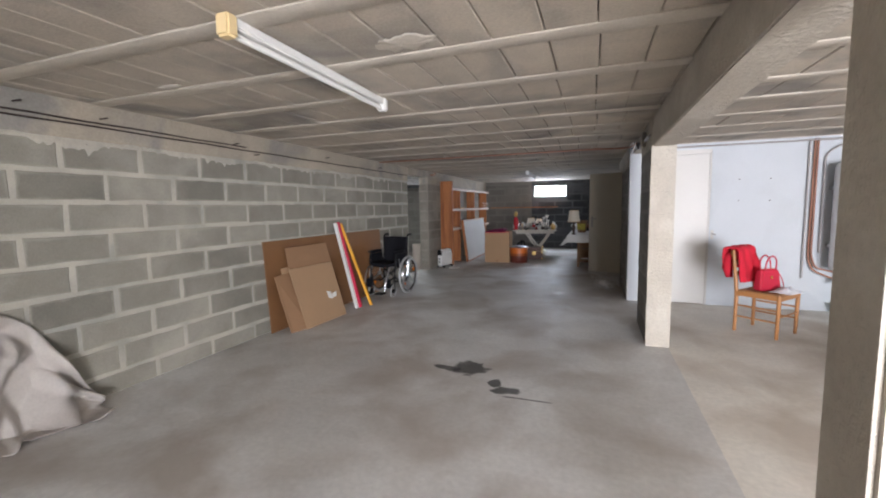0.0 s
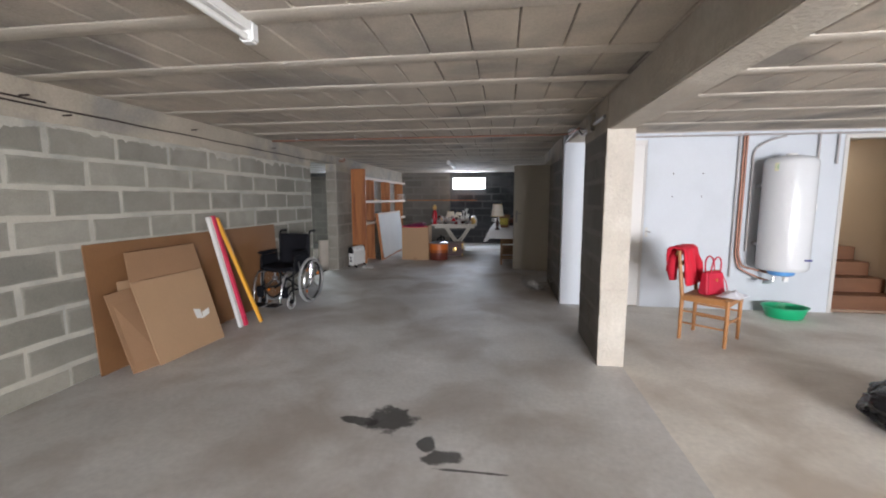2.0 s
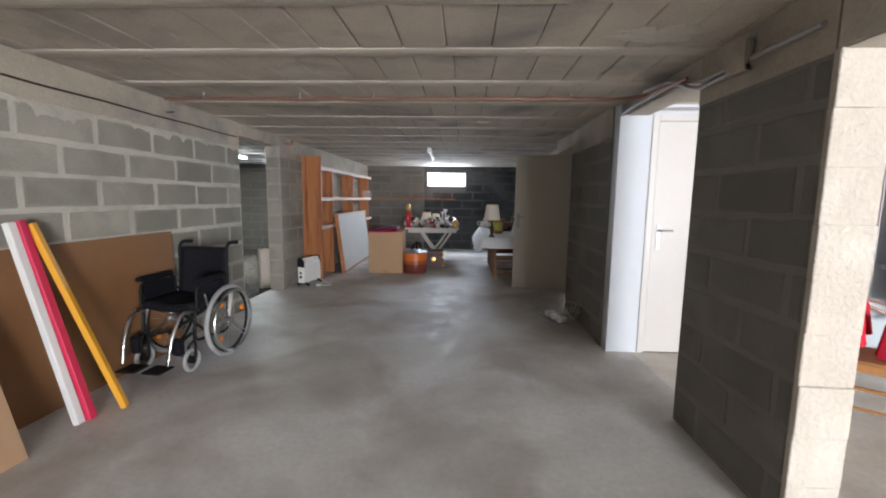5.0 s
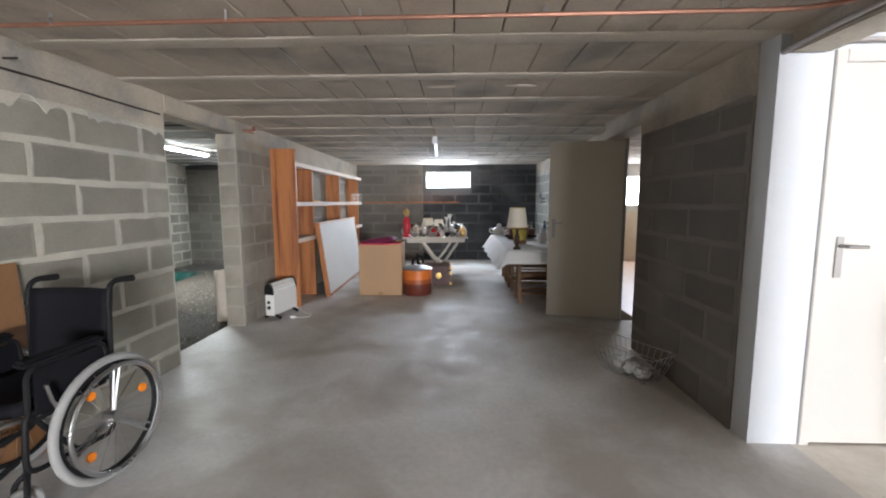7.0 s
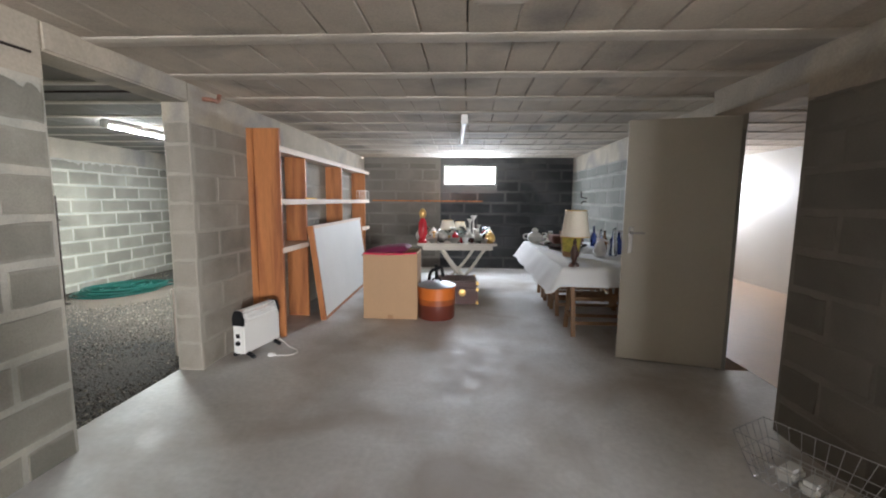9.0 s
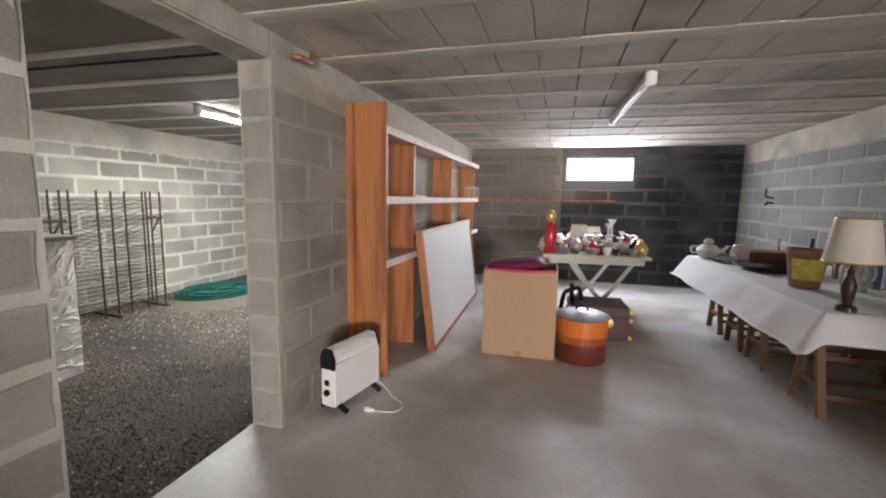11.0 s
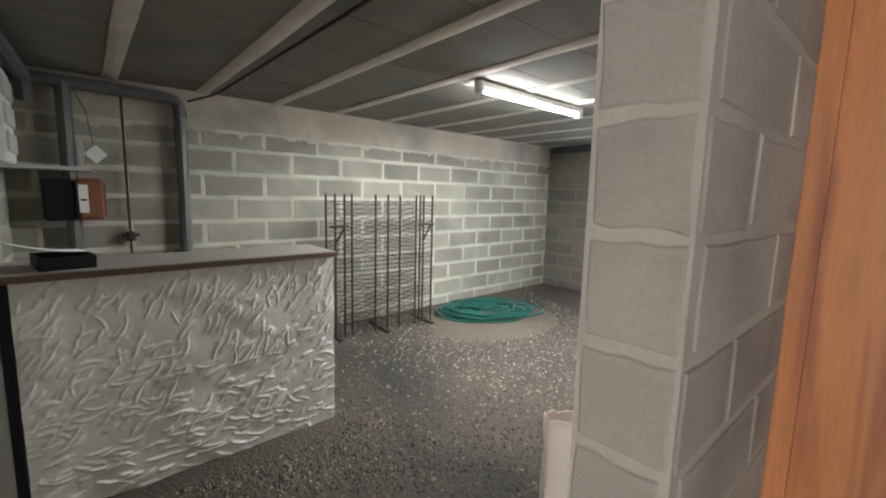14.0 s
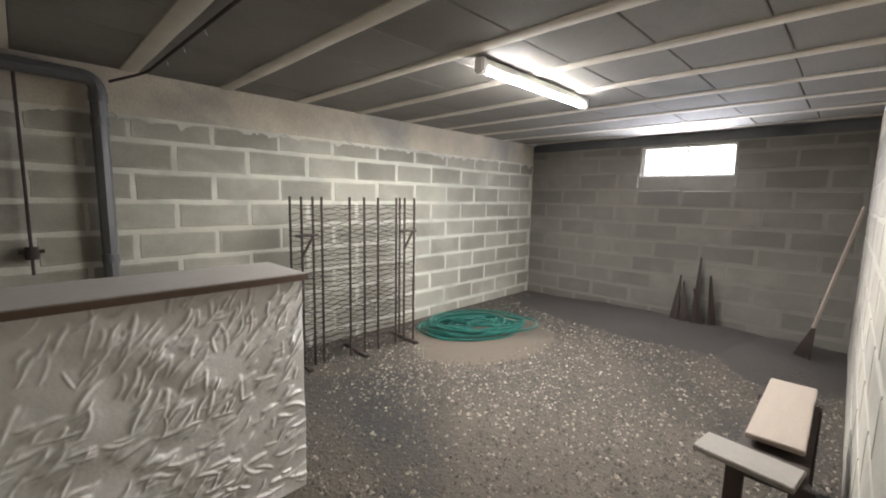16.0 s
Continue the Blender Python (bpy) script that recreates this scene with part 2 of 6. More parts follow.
def floor_material(name, base, other, rough, stains):
    """Trowelled concrete: cloudy patches, brown marks, worn glossy lanes and dark oil spots (stains: x, y, radius)."""
    m = material(name, base, rough, var=0.42, big=1.3, fine=28, bump=0.12, dist=0.004, other=other, blotch=0.06)
    nt = m.node_tree
    N, L = nt.nodes, nt.links
    b = N["Principled BSDF"]
    src = b.inputs["Base Color"].links[0].from_socket
    geo = N.new("ShaderNodeNewGeometry")
    n = N.new("ShaderNodeTexNoise")
    n.inputs["Scale"].default_value, n.inputs["Detail"].default_value, n.inputs["Distortion"].default_value = 1.1, 12, 0.35
    L.new(geo.outputs["Position"], n.inputs["Vector"])
    r = N.new("ShaderNodeValToRGB")
    r.color_ramp.elements[0].position, r.color_ramp.elements[1].position = 0.45, 0.64
    r.color_ramp.elements[1].color = (0.8, 0.8, 0.8, 1)
    L.new(n.outputs[0], r.inputs[0])
    mx = N.new("ShaderNodeMix")
    mx.data_type = "RGBA"
    L.new(r.outputs[0], mx.inputs[0])
    L.new(src, mx.inputs[6])
    mx.inputs[7].default_value = (base[0] * 0.66, base[1] * 0.60, base[2] * 0.55, 1)
    src = mx.outputs[2]
    wob = N.new("ShaderNodeTexNoise")
    wob.inputs["Scale"].default_value, wob.inputs["Detail"].default_value = 7, 4
    L.new(geo.outputs["Position"], wob.inputs["Vector"])
    for x, y, rx, ry in stains:
        mp = N.new("ShaderNodeMapping")
        mp.inputs["Location"].default_value = (-x / rx, -y / ry, 0)
        mp.inputs["Scale"].default_value = (1 / rx, 1 / ry, 0)
        L.new(geo.outputs["Position"], mp.inputs[0])
        ln = N.new("ShaderNodeVectorMath")
        ln.operation = "LENGTH"
        L.new(mp.outputs[0], ln.inputs[0])
        sm = N.new("ShaderNodeMath")
        sm.operation = "MULTIPLY_ADD"
        L.new(wob.outputs[0], sm.inputs[0])
        sm.inputs[1].default_value = 2.2
        L.new(ln.outputs["Value"], sm.inputs[2])
        rp = N.new("ShaderNodeMapRange")
        rp.inputs[1].default_value, rp.inputs[2].default_value, rp.inputs[3].default_value, rp.inputs[4].default_value = 1.95, 2.2, 0.85, 0.0
        L.new(sm.outputs[0], rp.inputs[0])
        mm = N.new("ShaderNodeMix")
        mm.data_type = "RGBA"
        L.new(rp.outputs[0], mm.inputs[0])
        L.new(src, mm.inputs[6])
        mm.inputs[7].default_value = (0.035, 0.032, 0.03, 1)
        src = mm.outputs[2]
    L.new(src, b.inputs["Base Color"])
    b.inputs["Specular IOR Level"].default_value = 0.32
    gl = N.new("ShaderNodeTexNoise")
    gl.inputs["Scale"].default_value, gl.inputs["Detail"].default_value = 5.5, 7
    L.new(geo.outputs["Position"], gl.inputs["Vector"])
    gr = N.new("ShaderNodeMapRange")
    gr.inputs[1].default_value, gr.inputs[2].default_value, gr.inputs[3].default_value, gr.inputs[4].default_value = 0.44, 0.62, rough + 0.08, rough - 0.09
    L.new(gl.outputs[0], gr.inputs[0])
    L.new(gr.outputs[0], b.inputs["Roughness"])
    return m


FLOOR = floor_material("trowelled_concrete", (0.65, 0.637, 0.618), (0.76, 0.758, 0.75), 0.58,
                       [(-1.0, 3.34, 0.16, 0.13), (-1.17, 3.31, 0.13, 0.05), (-0.72, 3.12, 0.05, 0.10), (-0.62, 3.0, 0.1, 0.06), (-0.47, 2.91, 0.16, 0.012)])
PALE_FLOOR = floor_material("pale_concrete", (0.80, 0.765, 0.70), (0.82, 0.79, 0.735), 0.65, [(2.1, 3.9, 0.02, 0.02)])
GRAVEL = material("gravel_bed", (0.062, 0.049, 0.037), 0.95, var=0.7, big=1.2, fine=45, bump=0.9, dist=0.02, other=(0.022, 0.019, 0.016), blotch=0.05)
STONE = material("gravel_stones", (0.15, 0.13, 0.112), 0.9, var=0.9, big=40, fine=20, bump=0.2, other=(0.05, 0.045, 0.04), blotch=0.05)

for dull in (BLACK, BLACK_CLOTH):
    dull.node_tree.nodes["Principled BSDF"].inputs["Specular IOR Level"].default_value = 0.2
nt = STONE.node_tree
isl = nt.nodes.new("ShaderNodeNewGeometry")
ramp = nt.nodes.new("ShaderNodeValToRGB")
ramp.color_ramp.elements[0].color, ramp.color_ramp.elements[1].color = (0.05, 0.044, 0.037, 1), (0.33, 0.285, 0.23, 1)
mid = ramp.color_ramp.elements.new(0.72)
mid.color = (0.115, 0.097, 0.077, 1)
nt.links.new(isl.outputs["Random Per Island"], ramp.inputs[0])
nt.links.new(ramp.outputs[0], nt.nodes["Principled BSDF"].inputs["Base Color"])


# ---- mesh helpers ----
def finish(name, bm, mat, parent=None, smooth=False):
    me = bpy.data.meshes.new(name)
    bm.normal_update()
    bm.to_mesh(me)
    bm.free()
    me.materials.append(mat)
    if smooth:
        me.shade_smooth()
        me.set_sharp_from_angle(angle=radians(40))
    ob = new(name, me)
    if parent:
        ob.parent = parent
    return ob


def add_box(bm, x0, y0, z0, x1, y1, z1, m=None):
    vs = [bm.verts.new((x, y, z)) for z in (z0, z1) for y in (y0, y1) for x in (x0, x1)]
    for f in ((0, 2, 3, 1), (4, 5, 7, 6), (0, 1, 5, 4), (2, 6, 7, 3), (0, 4, 6, 2), (1, 3, 7, 5)):
        bm.faces.new([vs[i] for i in f])
    if m is not None:
        bmesh.ops.transform(bm, matrix=m, verts=vs)
    return vs


def boxes(name, lst, mat, parent=None, bevel=0.0, seg=2, m=None):
    bm = bmesh.new()
    for b in lst:
        add_box(bm, *b, m=m)
    if bevel:
        bmesh.ops.bevel(bm, geom=bm.edges[:], offset=bevel, segments=seg, affect="EDGES", clamp_overlap=True)
    return finish(name, bm, mat, parent, smooth=bevel > 0)


def sweep(bm, pts, r, seg=10, closed=False):
    """A round bar along points; r: one radius or one for each point."""
    pts = [Vector(p) for p in pts]
    n = len(pts)
    rs = r if isinstance(r, (list, tuple)) else [r] * n
    rings, ref = [], None
    for i, p in enumerate(pts):
        a = pts[i - 1] if i or closed else p
        b = pts[(i + 1) % n] if i < n - 1 or closed else p
        d = (b - a).normalized()
        if ref is None:
            ref = d.orthogonal().normalized()
        ref = (ref - d * ref.dot(d)).normalized()
        s = d.cross(ref)
        rings.append([bm.verts.new(p + rs[i] * (math.cos(u) * ref + math.sin(u) * s)) for u in (2 * math.pi * k / seg for k in range(seg))])
    for i in range(n if closed else n - 1):
        a, b = rings[i], rings[(i + 1) % n]
        for k in range(seg):
            bm.faces.new((a[k], a[(k + 1) % seg], b[(k + 1) % seg], b[k]))
    if not closed:
        bm.faces.new(rings[0][::-1])
        bm.faces.new(rings[-1])


def bar(name, pts, r, mat, parent=None, seg=10, closed=False):
    bm = bmesh.new()
    sweep(bm, pts, r, seg, closed)
    return finish(name, bm, mat, parent, True)


def bars(name, lines, r, mat, parent=None, seg=8):
    bm = bmesh.new()
    for pts in lines:
        sweep(bm, pts, r, seg)
    return finish(name, bm, mat, parent, True)


def rounded(pts, rad=0.05, k=5):
    """A polyline with its corners rounded."""
    pts = [Vector(p) for p in pts]
    out = [pts[0]]
    for a, b, c in zip(pts, pts[1:], pts[2:]):
        u, v = (a - b), (c - b)
        q = min(rad, u.length / 2, v.length / 2)
        p0, p1 = b + u.normalized() * q, b + v.normalized() * q
        out += [(1 - t) ** 2 * p0 + 2 * t * (1 - t) * b + t * t * p1 for t in (i / k for i in range(k + 1))]
    return out + [pts[-1]]


def ring(c, r, axis="z", n=32):
    u, v = {"z": ((1, 0, 0), (0, 1, 0)), "x": ((0, 1, 0), (0, 0, 1)), "y": ((1, 0, 0), (0, 0, 1))}[axis]
    u, v, c = Vector(u), Vector(v), Vector(c)
    return [c + r * (math.cos(2 * math.pi * i / n) * u + math.sin(2 * math.pi * i / n) * v) for i in range(n)]


def lathe(name, prof, mat, parent=None, at=(0, 0, 0), seg=24, squash=1.0):
    """A turned body from a profile of (radius, height)."""
    bm = bmesh.new()
    rows = []
    for r, z in prof:
        if r < 1e-5:
            rows.append([bm.verts.new((at[0], at[1], at[2] + z))])
        else:
            rows.append([bm.verts.new((at[0] + r * math.cos(2 * math.pi * k / seg), at[1] + squash * r * math.sin(2 * math.pi * k / seg), at[2] + z)) for k in range(seg)])
    for a, b in zip(rows, rows[1:]):
        for k in range(seg):
            q = [a[k % len(a)], a[(k + 1) % len(a)], b[(k + 1) % len(b)], b[k % len(b)]]
            q = list(dict.fromkeys(q))
            if len(q) > 2:
                bm.faces.new(q)
    return finish(name, bm, mat, parent, True)


def sheet(name, fn, nu, nv, mat, parent=None, thick=0.0):
    """A surface over (u, v) in 0..1, given as a function to a place."""
    bm = bmesh.new()
    g = [[bm.verts.new(fn(i / nu, j / nv)) for j in range(nv + 1)] for i in range(nu + 1)]
    for i in range(nu):
        for j in range(nv):
            bm.faces.new((g[i][j], g[i + 1][j], g[i + 1][j + 1], g[i][j + 1]))
    ob = finish(name, bm, mat, parent, True)
    if thick:
        s = ob.modifiers.new("thickness", "SOLIDIFY")
        s.thickness, s.offset = thick, 0
    return ob


def thing(name, at, label, category, group="", rz=0.0):
    e = new(name)
    e.matrix_world = pose(*at, 0, 0, rz)
    return tagged(e, label, category, group)


def part(ob, parent):
    """Hangs a part that was built about the thing's own origin under the thing."""
    ob.parent = parent
    return ob


# ---- the structure ----
TOP = 2.2          # underside of the joists
PITCH_B, COURSE = 0.545, 0.22


def slab(name, lst, mat, label, bevel=0.0):
    return tagged(boxes(name, lst, mat, bevel=bevel), label, kind="structure")


def cut_boxes(axis, c0, c1, a0, a1, z0, z1, holes):
    """The boxes of a wall along axis, with rectangular holes (a, b, low, high)."""
    out, cuts = [], sorted({a0, a1, *(h[0] for h in holes), *(h[1] for h in holes)})
    for a, b in zip(cuts, cuts[1:]):
        inside = [h for h in holes if h[0] <= a and h[1] >= b]
        spans = [(z0, z1)] if not inside else [(z0, inside[0][2]), (inside[0][3], z1)]
        for lo, hi in spans:
            if hi - lo > 0.001:
                out.append((c0, a, lo, c1, b, hi) if axis == "y" else (a, c0, lo, b, c1, hi))
    return out


PIECES = []        # block pieces to be laid at the end of the file


def block_wall(name, axis, c0, c1, a0, a1, z0, z1, faces, holes=(), label="", shift=0.0, zoff=0.0, band=1.93, cap=None, blackish=False, block=None, mortar=None):
    """A wall of hollow concrete blocks: a mortar core, a cast ring beam on top and blocks standing 4 mm proud on the given faces."""
    wall = slab(name, cut_boxes(axis, c0, c1, a0, a1, z0, min(band, z1), [h for h in holes]), mortar or (MORTAR_BLACKISH if blackish else MORTAR), label)
    if z1 > band:
        high = [(a, b, max(band, lo), hi) for a, b, lo, hi in holes if hi > band]
        ob = boxes("ring_beam", cut_boxes(axis, c0 - 0.004, c1 + 0.004, a0, a1, band, z1, high), cap or BAND, wall)
    for side in faces:
        PIECES.append((wall, axis, c0 if side < 0 else c1, side, a0, a1, z0, min(band, z1), holes, shift, zoff, block or (BLOCK_BLACKISH if blackish else BLOCK)))
    return wall


# floors
slab("floor", [(-3.7, -5.7, -0.2, 0.7, 13.95, 0.0), (0.7, 8.06, -0.2, 0.9, 8.97, 0.0)], FLOOR, "grey trowelled concrete garage floor with stains and worn shiny patches")
slab("floor_pale", [(0.7, -5.7, -0.2, 4.9, 6.55, 0.0)], PALE_FLOOR, "pale smooth concrete floor beside the pillars")
slab("ground_gravel", [(-7.75, 6.9, -0.4, -3.7, 13.95, -0.125)], GRAVEL, "dark gravel and earth floor of the cellar bay")
slab("ground", [(-40, -60, -0.5, 40, -5.7, -0.06), (-40, 14.15, -0.5, 40, 60, 1.5)], PALE_FLOOR, "pale ground outside the basement")

# left wall with its opening to the cellar bay
block_wall("wall_left", "y", -3.7, -3.5, -5.7, 7.56, -0.4, TOP + 0.02, (-1, 1), [],
           "grey concrete block wall with pale mortar joints", 0.460, -0.06)
block_wall("wall_left_far", "y", -3.7, -3.5, 8.63, 13.95, -0.4, TOP + 0.02, (-1, 1), [], "tan-grey concrete block pier and wall behind the shelf", 0.3, 0.0, block=BLOCK_TAN, mortar=MORTAR_TAN)
for c, side in ((8.63, -1), (7.56, 1)):
    PIECES.append((bpy.data.objects["wall_left_far" if side < 0 else "wall_left"], "x", c, side, -3.7, -3.5, -0.4, 1.93, [], 0.25, 0.0 if side < 0 else -0.06, BLOCK_TAN))
slab("beam_lintel", [(-3.71, 7.565, 2.064, -3.49, 8.625, 2.215)], BAND, "cast concrete lintel over the cellar opening", 0.012)
# end wall round the window in near-black, blotchy block and mortar
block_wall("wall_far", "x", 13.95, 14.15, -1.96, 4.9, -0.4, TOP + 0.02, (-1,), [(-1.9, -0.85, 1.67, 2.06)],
           "near-black blotched concrete block end wall with a small high window", 0.2, 0.0, 2.11, MORTAR_BLACKISH, True)
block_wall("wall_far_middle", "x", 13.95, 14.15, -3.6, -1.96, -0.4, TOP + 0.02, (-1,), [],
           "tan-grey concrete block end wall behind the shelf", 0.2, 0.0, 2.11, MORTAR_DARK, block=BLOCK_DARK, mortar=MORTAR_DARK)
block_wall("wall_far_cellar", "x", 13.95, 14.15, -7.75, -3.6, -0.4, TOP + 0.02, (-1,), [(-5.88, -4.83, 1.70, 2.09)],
           "grey concrete block cellar end wall with a small window", 0.2, 0.0, 2.11, MORTAR_BLACKISH, block=BLOCK_DARK, mortar=MORTAR_DARK)
block_wall("wall_cellar_left", "y", -7.75, -7.55, 6.7, 13.95, -0.4, TOP + 0.06, (1,), [], "concrete block cellar wall with pale joints", 0.36, 0.0)
block_wall("wall_cellar_near", "x", 7.25, 7.45, -7.55, -3.7, -0.4, TOP + 0.06, (1,), [], "concrete block wall closing the cellar bay", 0.0, 0.0)
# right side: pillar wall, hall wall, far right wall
# stub wall colour: partly darker block, partly its shade put in
block_wall("wall_pillar", "y", 0.5, 0.7, 4.45, 5.35, 0.0, TOP + 0.02, (-1, 1), [], "short stub wall of dark concrete blocks, some shade in their colour", 0.1, 0.0, block=BLOCK_DARK, mortar=MORTAR_DARK)
slab("pillar_front", [(0.494 - 0.002 * (i % 2), 4.425 - 0.003 * (i % 3), 0.216 * i + 0.0005, 0.706, 4.452, min(1.94, 0.216 * (i + 1) - 0.0005)) for i in range(9)], CONCRETE, "pale rough-rendered concrete pillar face in courses", 0.0025)
slab("pillar_near", [(0.5, 0.965, 0, 0.7, 1.165, 1.94)], CONCRETE, "rough-rendered concrete pillar", 0.012)
slab("beam", [(0.498, -5.5, 1.935, 0.702, 4.45, TOP + 0.01), (0.5, 5.35, 2.1, 0.7, 6.5, TOP + 0.01)], CONCRETE, "rough-cast concrete beam between the pillars", 0.008)
# hall wall likewise carries some of its shade in the colour
block_wall("wall_hall", "y", 0.45, 0.65, 6.66, 8.06, 0.0, TOP + 0.02, (-1,), [], "dark grey concrete block wall beside the hall, shade partly in its colour", 0.3, 0.0, block=BLOCK_DARK, mortar=MORTAR_DARK)
slab("lintel_side_door", [(0.45, 8.06, 2.03, 0.65, 8.97, TOP + 0.01)], BAND, "concrete lintel over the side door")
block_wall("wall_right_far", "y", 0.64, 0.71, 8.97, 13.95, 0.0, TOP + 0.02, (-1,), [], "concrete block side wall behind the long table", 0.2, 0.0, block=BLOCK_DULL, mortar=MORTAR_DULL)
# white wall with the boiler
slab("wall_white", cut_boxes("x", 6.52, 6.66, 0.462, 4.9, 0.0, TOP + 0.02, [(0.79, 1.44, 0.0, 2.06), (3.68, 4.5, 0.0, 2.1)]), WHITE_WALL, "white painted wall of the boiler corner")
slab("wall_right", [(4.9, -5.7, 0, 5.1, 14.15, TOP + 0.02)], WHITE_WALL, "white painted side wall")
slab("wall_back", cut_boxes("x", -5.7, -5.5, -3.7, 4.9, 0.0, TOP + 0.02, [(1.25, 4.55, 0.0, 2.05)]), BAND, "rendered garage wall with a wide door opening")
# unseen wall behind the camera, added to cut daylight on the near left
slab("wall_back_bay", [(-3.5, -3.1, 0, 0.5, -2.9, TOP + 0.02)], BAND, "unseen rendered wall added to shade the near left side")
# side room seen through the open door
slab("floor_side_room", [(0.9, 6.66, -0.2, 4.9, 13.95, 0.002)], TERRACOTTA, "warm terracotta floor of the side room")
slab("wall_side_room", [(3.42, 6.7, 0, 3.52, 13.9, 2.2), (0.71, 6.67, 0, 3.42, 6.72, 2.2), (0.85, 13.88, 0, 3.42, 13.94, 2.2)], DOOR_WHITE, "cream painted wall of the side room")
# stair corner
slab("wall_stair", [(3.5, 6.67, 0, 3.6, 9.0, 2.6), (4.6, 6.67, 0, 4.7, 9.0, 2.6), (3.6, 8.9, 0, 4.6, 9.0, 2.6)], BEIGE_WALL, "beige painted stairwell walls")
stairs = tagged(boxes("stairs", [(3.6, 6.7 + 0.26 * i, 0.002, 4.6, 8.89, 0.18 * (i + 1)) for i in range(4)], STAIR_WOOD, bevel=0.008), "brown wooden stairs rising behind the white wall", "stairs", kind="structure")

# ceiling: prestressed joists with hollow blocks between them, laid across the walk
JOISTS = [3.40 + 0.643 * i for i in range(-14, 1)] + [3.95 + 0.648 * i for i in range(9)] + [9.69 + 0.58 * i for i in range(8)]


def ceiling(name, x0, x1, ys, width, mat, joist_mat, z, label, seed, pitch=0.24):
    rnd = random.Random(seed)
    bm = bmesh.new()
    for a, b in zip(ys, ys[1:]):
        x = x0 - 0.1 + rnd.uniform(-0.02, 0.02)
        y0, y1 = a + width / 2, b - width / 2
        while x < x1:
            e = x + pitch + rnd.uniform(-0.008, 0.008)
            dz, gap = rnd.uniform(0, 0.004), rnd.choice((0.0012, 0.002, 0.004))
            lo, hi = max(x, x0) + gap, min(e, x1) - gap
            if hi - lo > 0.02:
                add_box(bm, lo, y0, z + 0.001 + dz, hi, y1, z + 0.1)
            x = e
    bmesh.ops.bevel(bm, geom=[e for e in bm.edges if all(v.co.z < z + 0.05 for v in e.verts)], offset=0.005, segments=1, affect="EDGES")
    ob = tagged(finish(name, bm, mat), label, kind="structure")
    bj = bmesh.new()
    for y in ys:
        n = int((x1 - x0) / 0.12)
        for s0, s1 in ((-1, 1),):
            prev = None
            for i in range(n + 1):
                x = x0 + (x1 - x0) * i / n
                w = width / 2 + 0.008 * noise.noise(Vector((x * 1.7, y * 3, 1)))
                w2 = width / 2 + 0.008 * noise.noise(Vector((x * 1.7, y * 3, 7)))
                dz = 0.003 * noise.noise(Vector((x * 2.1, y * 2, 3)))
                ringv = [bj.verts.new(p) for p in ((x, y - w - 0.004, z + 0.05), (x, y - w, z + dz - 0.001), (x, y - w + 0.004, z + dz - 0.003), (x, y + w2 - 0.004, z + dz - 0.003), (x, y + w2, z + dz - 0.001), (x, y + w2 + 0.004, z + 0.05))]
                if prev:
                    for k in range(5):
                        bj.faces.new((prev[k], ringv[k], ringv[k + 1], prev[k + 1]))
                prev = ringv
    tagged(finish("ceiling_joists", bj, joist_mat, smooth=True), "pale concrete ceiling joists in parallel rows", kind="structure")
    slab("ceiling_slab", [(x0, ys[0], z + 0.07, x1, ys[-1], z + 0.25)], BLACK, "floor slab over the hollow blocks")
    return ob


ceiling("ceiling", -3.5, 4.9, JOISTS, 0.12, HOURDIS, JOIST, TOP, "brown-grey hollow block ceiling between concrete joists", 3)
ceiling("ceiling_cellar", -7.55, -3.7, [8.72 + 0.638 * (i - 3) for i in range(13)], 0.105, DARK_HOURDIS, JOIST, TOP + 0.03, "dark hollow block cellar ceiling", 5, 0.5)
slab("ceiling_fill", [(-7.75, 13.0, TOP + 0.26, 5.1, 14.2, TOP + 0.4), (-7.75, -5.7, TOP + 0.29, 5.1, 13.0, TOP + 0.4)], BLACK, "slab above the basement")


# small high windows
def window(name, x0, x1, z0, z1, y, label):
    w = slab(name, [(x0, y + 0.06, z0, x1, y + 0.1, z0 + 0.03), (x0, y + 0.06, z1 - 0.03, x1, y + 0.1, z1), (x0, y + 0.06, z0 + 0.03, x0 + 0.03, y + 0.1, z1 - 0.03),
                   (x1 - 0.03, y + 0.06, z0 + 0.03, x1, y + 0.1, z1 - 0.03), ((x0 + x1) / 2 - 0.012, y + 0.06, z0 + 0.03, (x0 + x1) / 2 + 0.012, y + 0.1, z1 - 0.03)], PLASTIC_WHITE, label)
    p = boxes("pane", [(x0 + 0.03, y + 0.075, z0 + 0.03, (x0 + x1) / 2 - 0.012, y + 0.081, z1 - 0.03), ((x0 + x1) / 2 + 0.012, y + 0.075, z0 + 0.03, x1 - 0.03, y + 0.081, z1 - 0.03)], GLASS, w)
    p.visible_shadow = False
    return w


DAY = glow("bright_daylight", (0.95, 0.97, 1.0), 6.0)
window("window_1", -1.9, -0.85, 1.67, 2.06, 13.95, "small high two-pane basement window, bright with daylight")
window("window_2", -5.88, -4.83, 1.70, 2.09, 13.95, "small high two-pane cellar window, bright with daylight")
slab("backdrop_daylight", [(-2.9, 14.6, 1.51, 0.2, 14.62, 2.9), (-6.9, 14.6, 1.51, -3.8, 14.62, 2.9)], DAY, "bright sky outside the basement windows")


